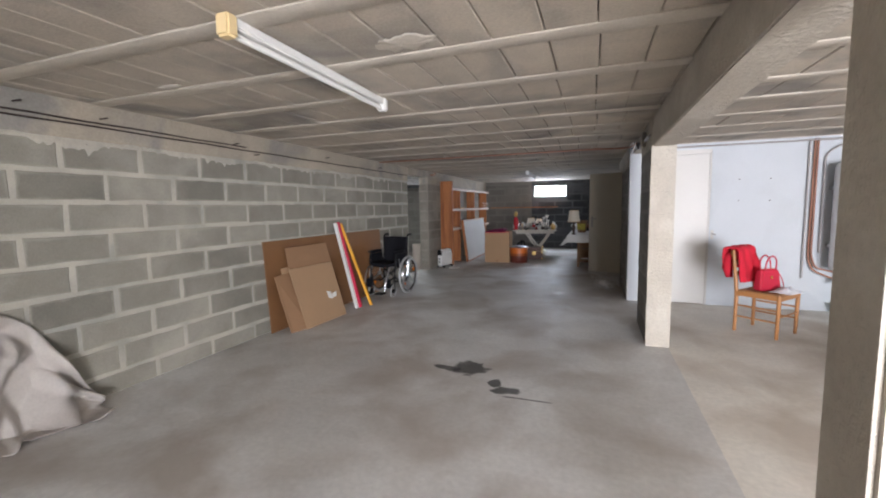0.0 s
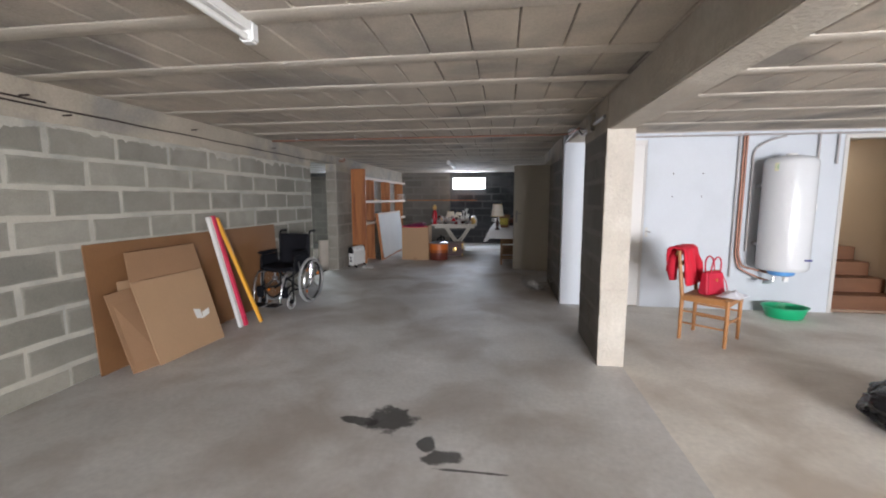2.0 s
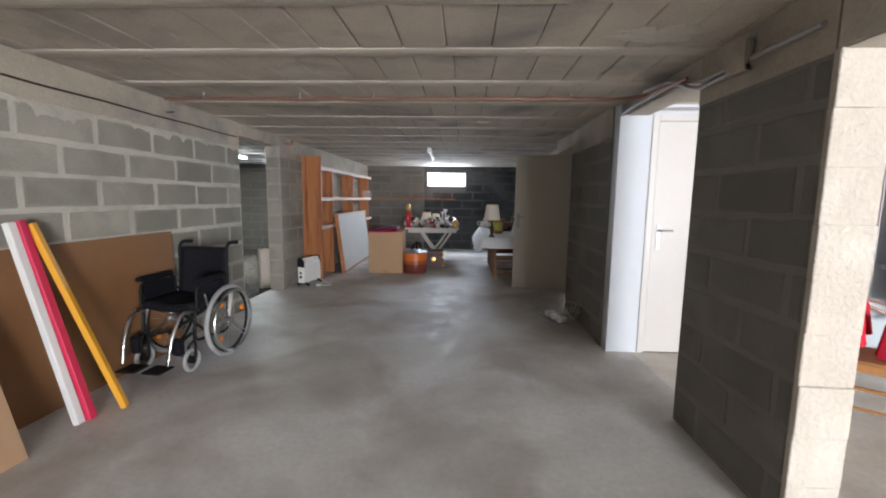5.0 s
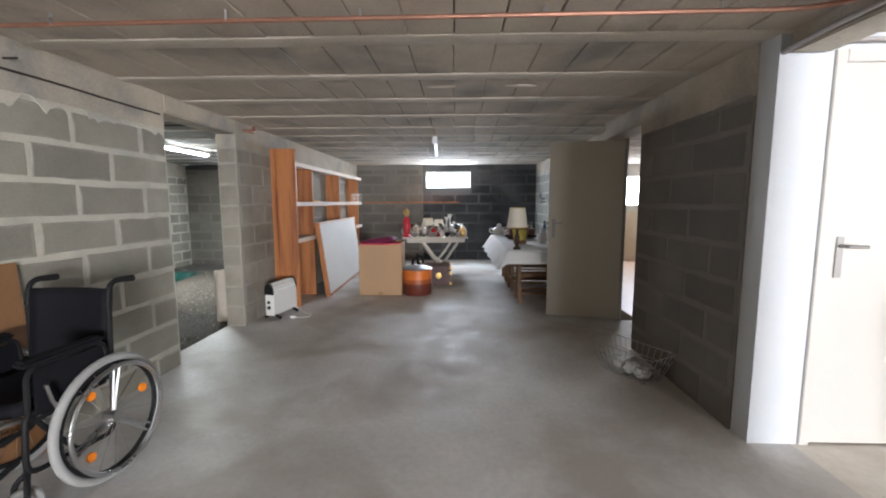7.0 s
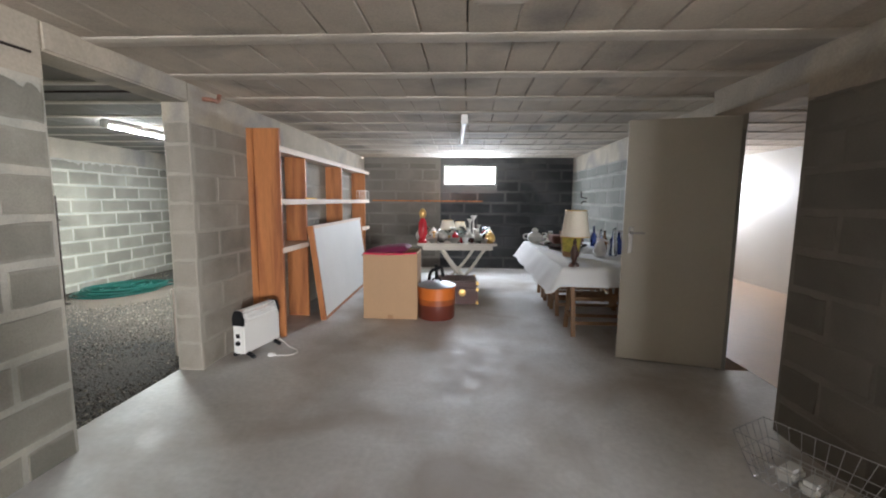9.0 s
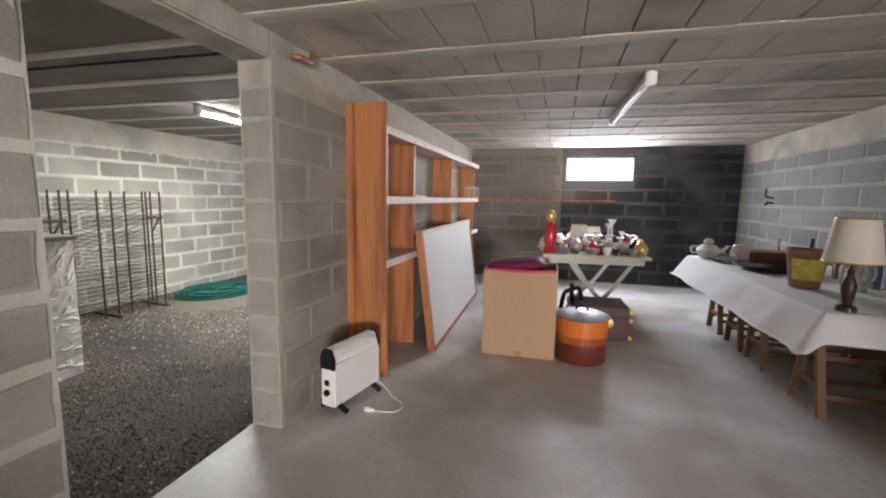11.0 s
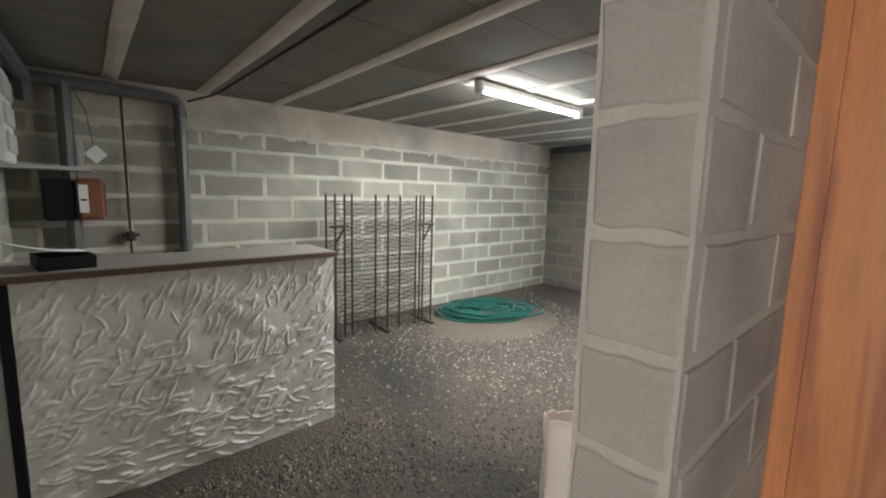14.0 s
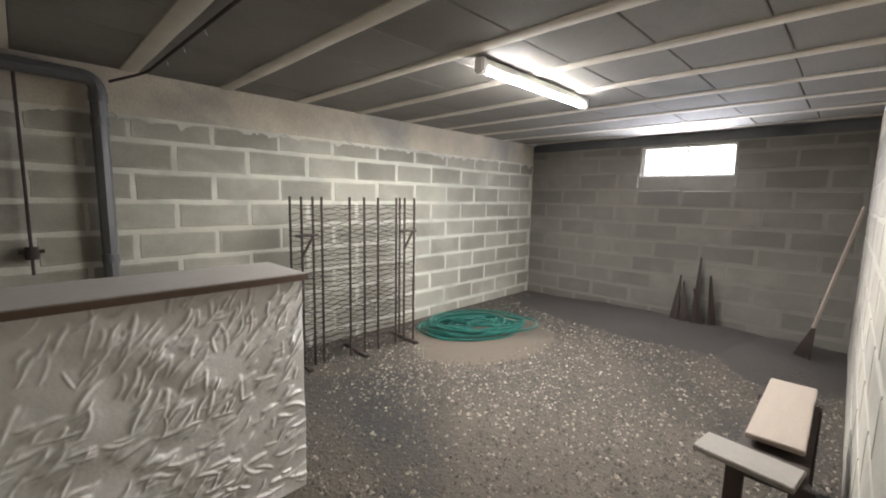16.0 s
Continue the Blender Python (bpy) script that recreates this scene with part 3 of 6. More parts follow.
# cement that ran down over the top course
def cement_run(wall, axis, c, out, a0, a1, z, depth, mat, seed):
    bm = bmesh.new()
    n = int((a1 - a0) / 0.02)
    prev = None
    for i in range(n + 1):
        a = a0 + (a1 - a0) * i / n
        d = depth * max(0.06, 0.35 + 0.9 * noise.noise(Vector((a * 2.3, seed, 0))) + 0.5 * noise.noise(Vector((a * 9, seed, 4))) + 0.7 * max(0.0, noise.noise(Vector((a * 21, seed, 8)))))
        col = [bm.verts.new(p) for p in ((c, a, z), (c + out * 0.009, a, z - d * 0.6), (c + out * 0.0066, a, z - d), (c, a, z - d - 0.004))]
        if prev:
            for k in range(3):
                bm.faces.new((prev[k], col[k], col[k + 1], prev[k + 1]) if out > 0 else (prev[k + 1], col[k + 1], col[k], prev[k]))
        prev = col
    finish("cement_run", bm, mat, wall, True)


cement_run(bpy.data.objects["wall_left"], "y", -3.5, 1, -2.8, 7.54, 1.94, 0.11, MORTAR, 2.0)
cement_run(bpy.data.objects["wall_cellar_left"], "y", -7.55, 1, 7.5, 13.9, 1.94, 0.09, MORTAR, 5.0)
cement_run(bpy.data.objects["wall_hall"], "y", 0.45, -1, 6.67, 8.05, 1.94, 0.06, MORTAR_DARK, 7.0)


# ---- garage: against the left wall ----
def leaning(name, lo0, lo1, hi1, hi0, thick, mat, label, category, group=""):
    """A flat board that leans: two corners on the floor and two at the top."""
    a, b, c, d = (Vector(p) for p in (lo0, lo1, hi1, hi0))
    n = (b - a).cross(d - a).normalized()
    if n.x < 0:
        n = -n
    bm = bmesh.new()
    f = [bm.verts.new(p + n * thick) for p in (a, b, c, d)]
    g = [bm.verts.new(p) for p in (a, b, c, d)]
    bm.faces.new(f)
    bm.faces.new(g[::-1])
    for i in range(4):
        bm.faces.new((g[i], g[(i + 1) % 4], f[(i + 1) % 4], f[i]))
    bmesh.ops.recalc_face_normals(bm, faces=bm.faces[:])
    bmesh.ops.bevel(bm, geom=bm.edges[:], offset=min(0.003, thick / 3), segments=1, affect="EDGES")
    return tagged(finish(name, bm, mat), label, category, group)


leaning("hardboard_panel", (-3.43, 3.64, 0), (-3.43, 6.33, 0), (-3.488, 6.33, 1.045), (-3.488, 3.64, 1.045), 0.012, HARDBOARD, "large brown hardboard panel leaning on the block wall", "board")
leaning("cardboard_sheet", (-3.22, 3.72, 0.0), (-3.15, 4.0, 0.0), (-3.40, 4.02, 0.66), (-3.40, 3.70, 0.64), 0.008, CARD_DARK, "brown cardboard offcut leaning against larger cardboard", "cardboard", "leaning cardboard sheets")
big = leaning("cardboard_sheet", (-3.14, 3.9, 0.0), (-3.10, 4.66, 0.0), (-3.332, 4.69, 0.70), (-3.365, 3.90, 0.70), 0.01, CARD, "flattened cardboard box leaning against the hardboard", "cardboard", "leaning cardboard sheets")
flap = leaning("flap", (-3.365, 3.90, 0.705), (-3.332, 4.69, 0.705), (-3.41, 4.70, 0.95), (-3.415, 3.92, 0.95), 0.007, CARD_DARK, "folded darker flap", "")
flap.parent = big
del flap["label"]
leaning("cardboard_sheet", (-3.26, 3.80, 0.0), (-3.20, 4.12, 0.0), (-3.425, 4.10, 0.72), (-3.425, 3.84, 0.72), 0.006, CARD, "narrow pale cardboard strip behind the other sheets", "cardboard", "leaning cardboard sheets")
lab = leaning("paper_label", (-3.178, 4.40, 0.27), (-3.172, 4.47, 0.25), (-3.198, 4.47, 0.34), (-3.205, 4.39, 0.36), 0.003, PLASTIC_WHITE, "", "")
lab.parent = big
lab = leaning("paper_label", (-3.174, 4.475, 0.25), (-3.172, 4.56, 0.27), (-3.182, 4.57, 0.33), (-3.188, 4.48, 0.31), 0.003, PLASTIC_WHITE, "", "")
lab.parent = big


def slat(base, top, w, mat, label):
    a, b = Vector(base), Vector(top)
    bm = bmesh.new()
    d = (b - a)
    q = d.to_track_quat("Z", "Y").to_matrix().to_4x4()
    add_box(bm, -w / 2, -w / 2.6, 0, w / 2, w / 2.6, d.length, Matrix.Translation(a) @ q)
    bmesh.ops.bevel(bm, geom=bm.edges[:], offset=0.003, segments=1, affect="EDGES")
    return tagged(finish("painted_slat", bm, mat), label, "slat", "painted slats leaning on the wall")


slat((-3.14, 4.995, 0.0), (-3.44, 4.985, 1.2), 0.05, PLASTIC_WHITE, "white painted wooden slat leaning against hardboard")
slat((-3.12, 5.055, 0.0), (-3.43, 5.035, 1.21), 0.05, PINK_RED, "crimson painted wooden slat leaning against hardboard")
slat((-3.03, 5.205, 0.0), (-3.42, 5.09, 1.19), 0.045, YELLOW, "yellow painted wooden slat with a pale bare end")


def wheelchair():
    t = thing("wheelchair", (-3.14, 6.16, 0), "black folding wheelchair with grey tyres and chrome handrims", "wheelchair", rz=-3)
    orange = material("orange_reflector", (0.9, 0.25, 0.01), 0.25, var=0.05, bump=0)
    for s in (-1, 1):
        x = 0.27 * s
        w = bars("wheel", [[(x - 0.03, 0, 0.31), (x + 0.03, 0, 0.31)]], 0.03, STEEL, t, 14)
        bar("tyre", ring((x, 0, 0.31), 0.288, "x", 48), 0.02, GREY_RUBBER, w, 10, True)
        bar("rim", ring((x, 0, 0.31), 0.262, "x", 48), 0.012, BLACK, w, 8, True)
        bar("handrim", ring((x + 0.045 * s, 0, 0.31), 0.255, "x", 48), 0.0105, STEEL, w, 8, True)
        bm = bmesh.new()
        for k in range(3):
            u = radians(80 + 120 * k)
            for o in (-0.16, 0.16):
                sweep(bm, [(x, 0.03 * math.cos(u), 0.31 + 0.03 * math.sin(u)), (x + 0.005 * s, 0.26 * math.cos(u + o * 0.45), 0.31 + 0.26 * math.sin(u + o * 0.45))], [0.011, 0.006], 6)
        finish("spoke", bm, STEEL, w, True)
        bm = bmesh.new()
        for k in range(18):
            u = radians(20 * k + 7)
            sweep(bm, [(x, 0.025 * math.cos(u + 0.9), 0.31 + 0.025 * math.sin(u + 0.9)), (x, 0.262 * math.cos(u), 0.31 + 0.262 * math.sin(u))], 0.0014, 5)
        finish("wire_spoke", bm, CHROME, w, True)
        for u in (2.2, 3.9, 0.35):
            lathe("reflector", [(0, -0.006), (0.022, -0.006), (0.022, 0.006), (0, 0.006)], orange, w, seg=12).matrix_local = pose(x + 0.01 * s, 0.19 * math.cos(u), 0.31 + 0.19 * math.sin(u), 0, 90, 0)
        c = bars("caster", [[(0.2 * s - 0.02, -0.38, 0.095), (0.2 * s + 0.02, -0.38, 0.095)]], 0.03, BLACK, t, 12)
        bar("tyre", ring((0.2 * s, -0.38, 0.095), 0.078, "x", 28), 0.017, GREY_RUBBER, c, 8, True)
        bars("fork", [rounded([(0.2 * s + 0.03 * k, -0.38, 0.095), (0.2 * s + 0.03 * k, -0.37, 0.2), (0.2 * s, -0.34, 0.24)], 0.03) for k in (-1, 1)] + [[(0.2 * s, -0.34, 0.22), (0.2 * s, -0.34, 0.34)]], 0.011, BLACK, t)
        bars("frame_tube", [rounded([(0.22 * s, 0.09, 0.9), (0.22 * s, 0.05, 0.2), (0.22 * s, -0.36, 0.24), (0.22 * s, -0.34, 0.5), (0.22 * s, 0.06, 0.49)], 0.06),
                            rounded([(0.235 * s, -0.34, 0.5), (0.235 * s, -0.33, 0.68), (0.235 * s, 0.02, 0.69), (0.235 * s, 0.04, 0.5)], 0.06)], 0.012, BLACK, t)
        bar("push_handle", rounded([(0.22 * s, 0.08, 0.84), (0.22 * s, 0.10, 0.965), (0.22 * s, 0.24, 0.955)], 0.06), [0.013] * 5 + [0.015] * 2 + [0.018], BLACK, t)
        boxes("armrest", [(0.235 * s - 0.032, -0.36, 0.69, 0.235 * s + 0.032, -0.0, 0.722)], BLACK_CLOTH, t, 0.012)
        boxes("side_panel", [(0.232 * s - 0.006, -0.31, 0.47, 0.232 * s + 0.006, 0.02, 0.67)], BLACK_CLOTH, t, 0.004)
        bar("leg_rest", rounded([(0.2 * s, -0.34, 0.47), (0.2 * s, -0.46, 0.49), (0.19 * s, -0.56, 0.33), (0.18 * s, -0.60, 0.13)], 0.09), 0.012, STEEL, t)
        bar("leg_rest_strut", rounded([(0.19 * s, -0.36, 0.3), (0.19 * s, -0.46, 0.27), (0.19 * s, -0.50, 0.2)], 0.03), 0.012, BLACK, t)
        boxes("footplate", [(0.1 * s - 0.075, -0.68, 0.09, 0.1 * s + 0.075, -0.53, 0.105)], BLACK, t, 0.005)
        boxes("calf_pad", [(0.17 * s - 0.05, -0.50, 0.16, 0.17 * s + 0.05, -0.46, 0.30)], BLACK_CLOTH, t, 0.015)
        bar("brake_lever", [(0.25 * s, -0.22, 0.44), (0.27 * s, -0.27, 0.52), (0.27 * s, -0.29, 0.60)], 0.008, STEEL, t)
    bars("cross_brace", [[(-0.2, -0.12, 0.2), (0.2, -0.12, 0.47)], [(0.2, -0.12, 0.2), (-0.2, -0.12, 0.47)]], 0.012, BLACK, t)
    sheet("seat", lambda u, v: (-0.21 + 0.42 * u, -0.36 + 0.42 * v, 0.515 - 0.03 * math.sin(math.pi * u)), 10, 6, BLACK_CLOTH, t, 0.05)
    sheet("backrest", lambda u, v: (-0.21 + 0.42 * u, 0.055 + 0.05 * v + 0.035 * math.sin(math.pi * u), 0.5 + 0.42 * v), 10, 10, BLACK_CLOTH, t, 0.035)
    return t


wheelchair()


def heater():
    t = thing("convector_heater", (-3.27, 9.06, 0), "white convector heater with black end caps on the floor", "heater", rz=-12)
    boxes("body", [(-0.055, -0.235, 0.06, 0.055, 0.235, 0.345)], PLASTIC_WHITE, t, 0.012)
    for s in (-1, 1):
        bm = bmesh.new()
        pts = [(-0.056, 0.30), (0.056, 0.30), (0.054, 0.36), (0.03, 0.425), (-0.03, 0.43), (-0.056, 0.38)]
        a = [bm.verts.new((x, s * 0.24, z)) for x, z in pts]
        b = [bm.verts.new((x, s * 0.212, z)) for x, z in pts]
        bm.faces.new(a)
        bm.faces.new(b[::-1])
        for i in range(6):
            bm.faces.new((a[i], b[i], b[(i + 1) % 6], a[(i + 1) % 6]))
        bmesh.ops.recalc_face_normals(bm, faces=bm.faces[:])
        bmesh.ops.bevel(bm, geom=bm.edges[:], offset=0.006, segments=2, affect="EDGES")
        finish("end_cap", bm, BLACK, t, True)
        bars("foot", [rounded([(-0.1, s * 0.17, 0.025), (0, s * 0.17, 0.07), (0.1, s * 0.17, 0.025)], 0.04)], 0.018, BLACK, t)
    bm = bmesh.new()
    for k in range(22):
        y = -0.2 + 0.4 * k / 21
        sweep(bm, [(-0.05, y, 0.385), (-0.025, y, 0.425), (0.028, y, 0.42), (0.05, y, 0.36), (0.053, y, 0.34)], 0.0045, 5)
    finish("grille_bar", bm, PLASTIC_WHITE, t, True)
    boxes("grille_shelf", [(-0.045, -0.21, 0.34, 0.04, 0.21, 0.37)], STEEL, t)
    boxes("switch", [(-0.018, -0.243, 0.20, 0.018, -0.234, 0.235)], BLACK, t, 0.003)
    k = lathe("dial", [(0, 0), (0.02, 0), (0.02, 0.014), (0.013, 0.018), (0, 0.018)], BLACK, t, (0, 0, 0), 18)
    k.location, k.rotation_euler = (0.0, -0.235, 0.155), (radians(90), 0, 0)
    bar("cable", rounded([(0.03, 0.2, 0.08), (0.1, 0.24, 0.02), (0.2, 0.16, 0.006), (0.33, 0.13, 0.006), (0.36, 0.0, 0.006), (0.22, -0.06, 0.012)], 0.08), 0.004, PLASTIC_WHITE, t, 6)
    bar("plug", [(0.225, -0.06, 0.018), (0.19, -0.07, 0.018), (0.165, -0.075, 0.018)], [0.008, 0.018, 0.016], PLASTIC_WHITE, t, 10)


heater()


def shelf_unit():
    t = thing("wall_shelf", (-3.35, 11.2, 0), "orange-brown wooden shelving with pale planks along the wall", "shelf")
    for y, h, d in ((-1.72, 2.02, 0.30), (-0.95, 1.83, 0.24), (0.42, 1.83, 0.24), (1.8, 1.83, 0.24)):
        boxes("upright", [(-0.148, y - 0.02, 0, -0.148 + d, y + 0.02, h)], WOOD, t, 0.004)
    boxes("upright_edge", [(-0.148, -1.775, 0, -0.09, -1.742, 2.015)], WOOD, t, 0.004)
    for z in (0.86, 1.33, 1.83):
        boxes("plank", [(-0.14, -1.698, z, 0.13, 1.84, z + 0.024)], PALE_WOOD, t, 0.002)
        boxes("front_edge", [(0.131, -1.735, z - 0.025, 0.157, 1.84, z + 0.03)], PALE_WOOD, t, 0.003)
    return t


shelf_unit()
tagged(bar("yellow_tool", rounded([(-3.22, 10.15, 1.368), (-3.22, 10.35, 1.366), (-3.24, 10.5, 1.366)], 0.03), 0.012, YELLOW), "small yellow tool lying on the shelf plank", "tool")
rk = thing("wire_rack", (-3.25, 12.8, 1.355), "small white wire rack standing on the shelf", "rack")
bars("wire", [rounded([(x, -0.1, 0.004), (x, -0.1, 0.16), (x, 0.1, 0.16), (x, 0.1, 0.004)], 0.02) for x in (-0.08, -0.04, 0, 0.04, 0.08)] + [[(-0.08, y, z), (0.08, y, z)] for y in (-0.1, 0.1) for z in (0.005, 0.16)], 0.003, PLASTIC_WHITE, rk)

scr = thing("framed_panel", (-3.035, 11.2, 0), "large white panel with a wooden frame leaning on the shelf", "panel")
LEANP = pose(0, 0, 0, 0, -7, 1.5)
boxes("face", [(-0.012, -1.1, 0.03, 0.0, 1.17, 1.04)], material("grey_white_board", (0.66, 0.65, 0.63), 0.6, var=0.15, big=2, fine=40, bump=0.05), scr, m=LEANP)
boxes("frame_rail", [(-0.05, -1.14, 0.0, 0.012, -1.1, 1.075), (-0.05, 1.17, 0.0, 0.012, 1.21, 1.075), (-0.05, -1.1, 0.0, 0.012, 1.17, 0.03)], WOOD, scr, 0.003, m=LEANP)
boxes("top_rail", [(-0.055, -1.1, 1.04, 0.016, 1.17, 1.076)], PALE_WOOD, scr, 0.003, m=LEANP)

# ---- the far end of the garage ----
bx = thing("cardboard_box", (-2.29, 10.42, 0), "tall cardboard box with a red rim and open top", "box", rz=1)
boxes("side", [(-0.31, -0.235, 0, 0.31, -0.225, 0.765), (-0.31, 0.225, 0, 0.31, 0.235, 0.765), (-0.31, -0.225, 0, -0.30, 0.225, 0.765), (0.30, -0.225, 0, 0.31, 0.225, 0.765)], CARD, bx, 0.002, 1)
boxes("bottom", [(-0.30, -0.225, 0.002, 0.30, 0.225, 0.012)], CARD, bx)
bar("rim", rounded([(-0.3, -0.24, 0.758), (0.0, -0.245, 0.748), (0.3, -0.24, 0.768)], 0.2), 0.011, PINK_RED, bx)
boxes("tape", [(-0.03, -0.2385, 0.0, 0.03, -0.2355, 0.05)], CARD_DARK, bx)
boxes("filling", [(-0.295, -0.22, 0.55, 0.295, 0.22, 0.70)], material("purple_cloth", (0.06, 0.015, 0.06), 0.8, var=0.3, big=8, fine=120, bump=0.3), bx, 0.05, 3)
MAROON = material("maroon_velvet", (0.17, 0.012, 0.06), 0.8, var=0.3, big=9, fine=150, bump=0.2)
cu = thing("cushion", (-2.36, 10.42, 0.70), "maroon velvet cushion lying in the open box", "cushion")


def pad(u, v, top):
    x, y = 2 * u - 1, 2 * v - 1
    f = (max(0.0, 1 - x ** 4) * max(0.0, 1 - y ** 4)) ** 0.5
    return (0.27 * x, 0.2 * y, 0.065 + 0.04 * x + (0.06 if top else -0.05) * f + 0.008 * noise.noise(Vector((x * 3, y * 3, 2))))


bm = bmesh.new()
for top in (True, False):
    g = [[bm.verts.new(pad(i / 16, j / 16, top)) for j in range(17)] for i in range(17)]
    for i in range(16):
        for j in range(16):
            q = (g[i][j], g[i + 1][j], g[i + 1][j + 1], g[i][j + 1])
            bm.faces.new(q if top else q[::-1])
bmesh.ops.remove_doubles(bm, verts=bm.verts[:], dist=0.001)
finish("cover", bm, MAROON, cu, True)

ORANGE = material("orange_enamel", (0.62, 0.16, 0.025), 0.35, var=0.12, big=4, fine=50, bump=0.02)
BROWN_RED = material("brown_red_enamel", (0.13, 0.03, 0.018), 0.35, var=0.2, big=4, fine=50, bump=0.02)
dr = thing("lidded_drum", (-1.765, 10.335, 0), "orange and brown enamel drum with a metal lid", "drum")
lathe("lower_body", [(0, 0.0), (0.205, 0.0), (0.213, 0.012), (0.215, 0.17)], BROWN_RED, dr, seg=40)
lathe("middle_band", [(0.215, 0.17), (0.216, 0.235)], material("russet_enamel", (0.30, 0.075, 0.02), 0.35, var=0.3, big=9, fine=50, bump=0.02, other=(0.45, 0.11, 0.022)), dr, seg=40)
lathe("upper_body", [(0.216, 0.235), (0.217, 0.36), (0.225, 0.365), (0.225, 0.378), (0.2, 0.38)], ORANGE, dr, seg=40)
lathe("lid", [(0.228, 0.375), (0.23, 0.385), (0.17, 0.408), (0.06, 0.425), (0, 0.428)], material("grey_lid", (0.16, 0.16, 0.17), 0.4, metal=0.3, var=0.3, big=6, fine=40, bump=0.05), dr, seg=40)
bar("handle", rounded([(-0.05, 0, 0.42), (-0.04, 0, 0.46), (0.04, 0, 0.46), (0.05, 0, 0.42)], 0.02), 0.008, BLACK, dr)

BRASS = material("brass", (0.75, 0.5, 0.18), 0.3, metal=1, var=0.2, bump=0.02)
tk = thing("travel_trunk", (-1.55, 11.22, 0), "dark red-brown trunk with brass corners", "trunk", rz=4)
TRUNK = material("dark_trunk_leather", (0.075, 0.022, 0.016), 0.45, var=0.3, big=6, fine=80, bump=0.15)
boxes("body", [(-0.3, -0.3, 0.0, 0.27, 0.2, 0.22)], TRUNK, tk, 0.012)
boxes("lid", [(-0.3, -0.3, 0.224, 0.27, 0.2, 0.31)], TRUNK, tk, 0.018)
for x, y in ((0.27, -0.3), (-0.3, -0.3), (0.27, 0.2)):
    for z in (0.03, 0.205, 0.29):
        boxes("corner", [(x - 0.028, y - 0.028, z - 0.024, x + 0.0035, y + 0.028 if y > 0 else y + 0.03, z + 0.022)] if y < 0 else [(x - 0.028, y - 0.026, z - 0.024, x + 0.004, y + 0.004, z + 0.022)], BRASS, tk, 0.006)
k = lathe("lock_plate", [(0, 0), (0.05, 0), (0.045, 0.008), (0, 0.012)], BRASS, tk, seg=20)
k.location, k.rotation_euler = (0.06, -0.299, 0.16), (radians(90), 0, 0)

# folding table heaped with bric-a-brac
SILVER = material("tarnished_silver", (0.60, 0.58, 0.55), 0.3, metal=0.9, var=0.3, big=15, fine=60, bump=0.1)
CERAMIC = material("white_china", (0.78, 0.77, 0.74), 0.2, var=0.06, bump=0, coat=0.4)
ft = thing("folding_table", (-1.52, 12.15, 0), "cream folding table heaped with crockery and ornaments", "table", rz=6)
CREAM = material("cream_plastic", (0.56, 0.52, 0.45), 0.5, var=0.15, bump=0.03)
boxes("top", [(-0.68, -0.55, 0.70, 0.5, 0.55, 0.735)], CREAM, ft, 0.012)
boxes("apron", [(-0.6, -0.49, 0.63, 0.44, 0.49, 0.7)], CREAM, ft, 0.01)
for s in (-1, 1):
    bars("leg", [rounded([(0.34, 0.42 * s, 0.66), (0.1, 0.42 * s, 0.3), (-0.2, 0.42 * s, 0.0)], 0.15), rounded([(-0.34, 0.40 * s, 0.66), (-0.1, 0.40 * s, 0.3), (0.2, 0.40 * s, 0.0)], 0.15)], 0.024, CREAM, ft, 10)
TT = ft.matrix_world


def on_table(x, y, z=0.737):
    return tuple(TT @ Vector((x, y, z)))


def vessel(name, at, prof, mat, label, category, group="", seg=20):
    e = thing(name, at, label, category, group)
    lathe("body", prof, mat, e, seg=seg)
    return e


RED_GLAZE = material("red_glaze", (0.45, 0.02, 0.03), 0.25, var=0.15, bump=0, coat=0.3)
fg = vessel("figurine", on_table(-0.6, -0.42), [(0, 0), (0.07, 0), (0.075, 0.02), (0.045, 0.05), (0.07, 0.16), (0.06, 0.3), (0.03, 0.36), (0.0, 0.37)], RED_GLAZE, "tall red ornament with a gilded knob", "ornament")
lathe("gilded_knob", [(0, 0.36), (0.035, 0.37), (0.055, 0.42), (0.045, 0.47), (0.02, 0.5), (0, 0.505)], BRASS, fg)
SHADE = material("cream_lampshade", (0.82, 0.75, 0.63), 0.85, var=0.12, big=5, fine=120, bump=0.1)


def table_lamp(at, s, base_mat, label, tall=1.0):
    e = thing("table_lamp", at, label, "lamp", "table lamps")
    e.scale = (1, 1, tall)
    lathe("base", [(0, 0), (0.075 * s, 0), (0.07 * s, 0.025 * s), (0.03 * s, 0.04 * s), (0.05 * s, 0.1 * s), (0.055 * s, 0.14 * s), (0.022 * s, 0.2 * s), (0.028 * s, 0.22 * s), (0.01 * s, 0.25 * s), (0.01 * s, 0.34 * s), (0, 0.34 * s)], base_mat, e)
    lathe("shade", [(0.198 * s, 0.27 * s), (0.2 * s, 0.265 * s), (0.145 * s, 0.5 * s), (0.142 * s, 0.5 * s), (0.195 * s, 0.272 * s)], SHADE, e, seg=32)
    bar("trim", ring((0, 0, 0.268 * s), 0.2 * s, n=32), 0.005 * s, BRASS, e, 6, True)
    bar("trim", ring((0, 0, 0.499 * s), 0.144 * s, n=32), 0.004 * s, BRASS, e, 6, True)


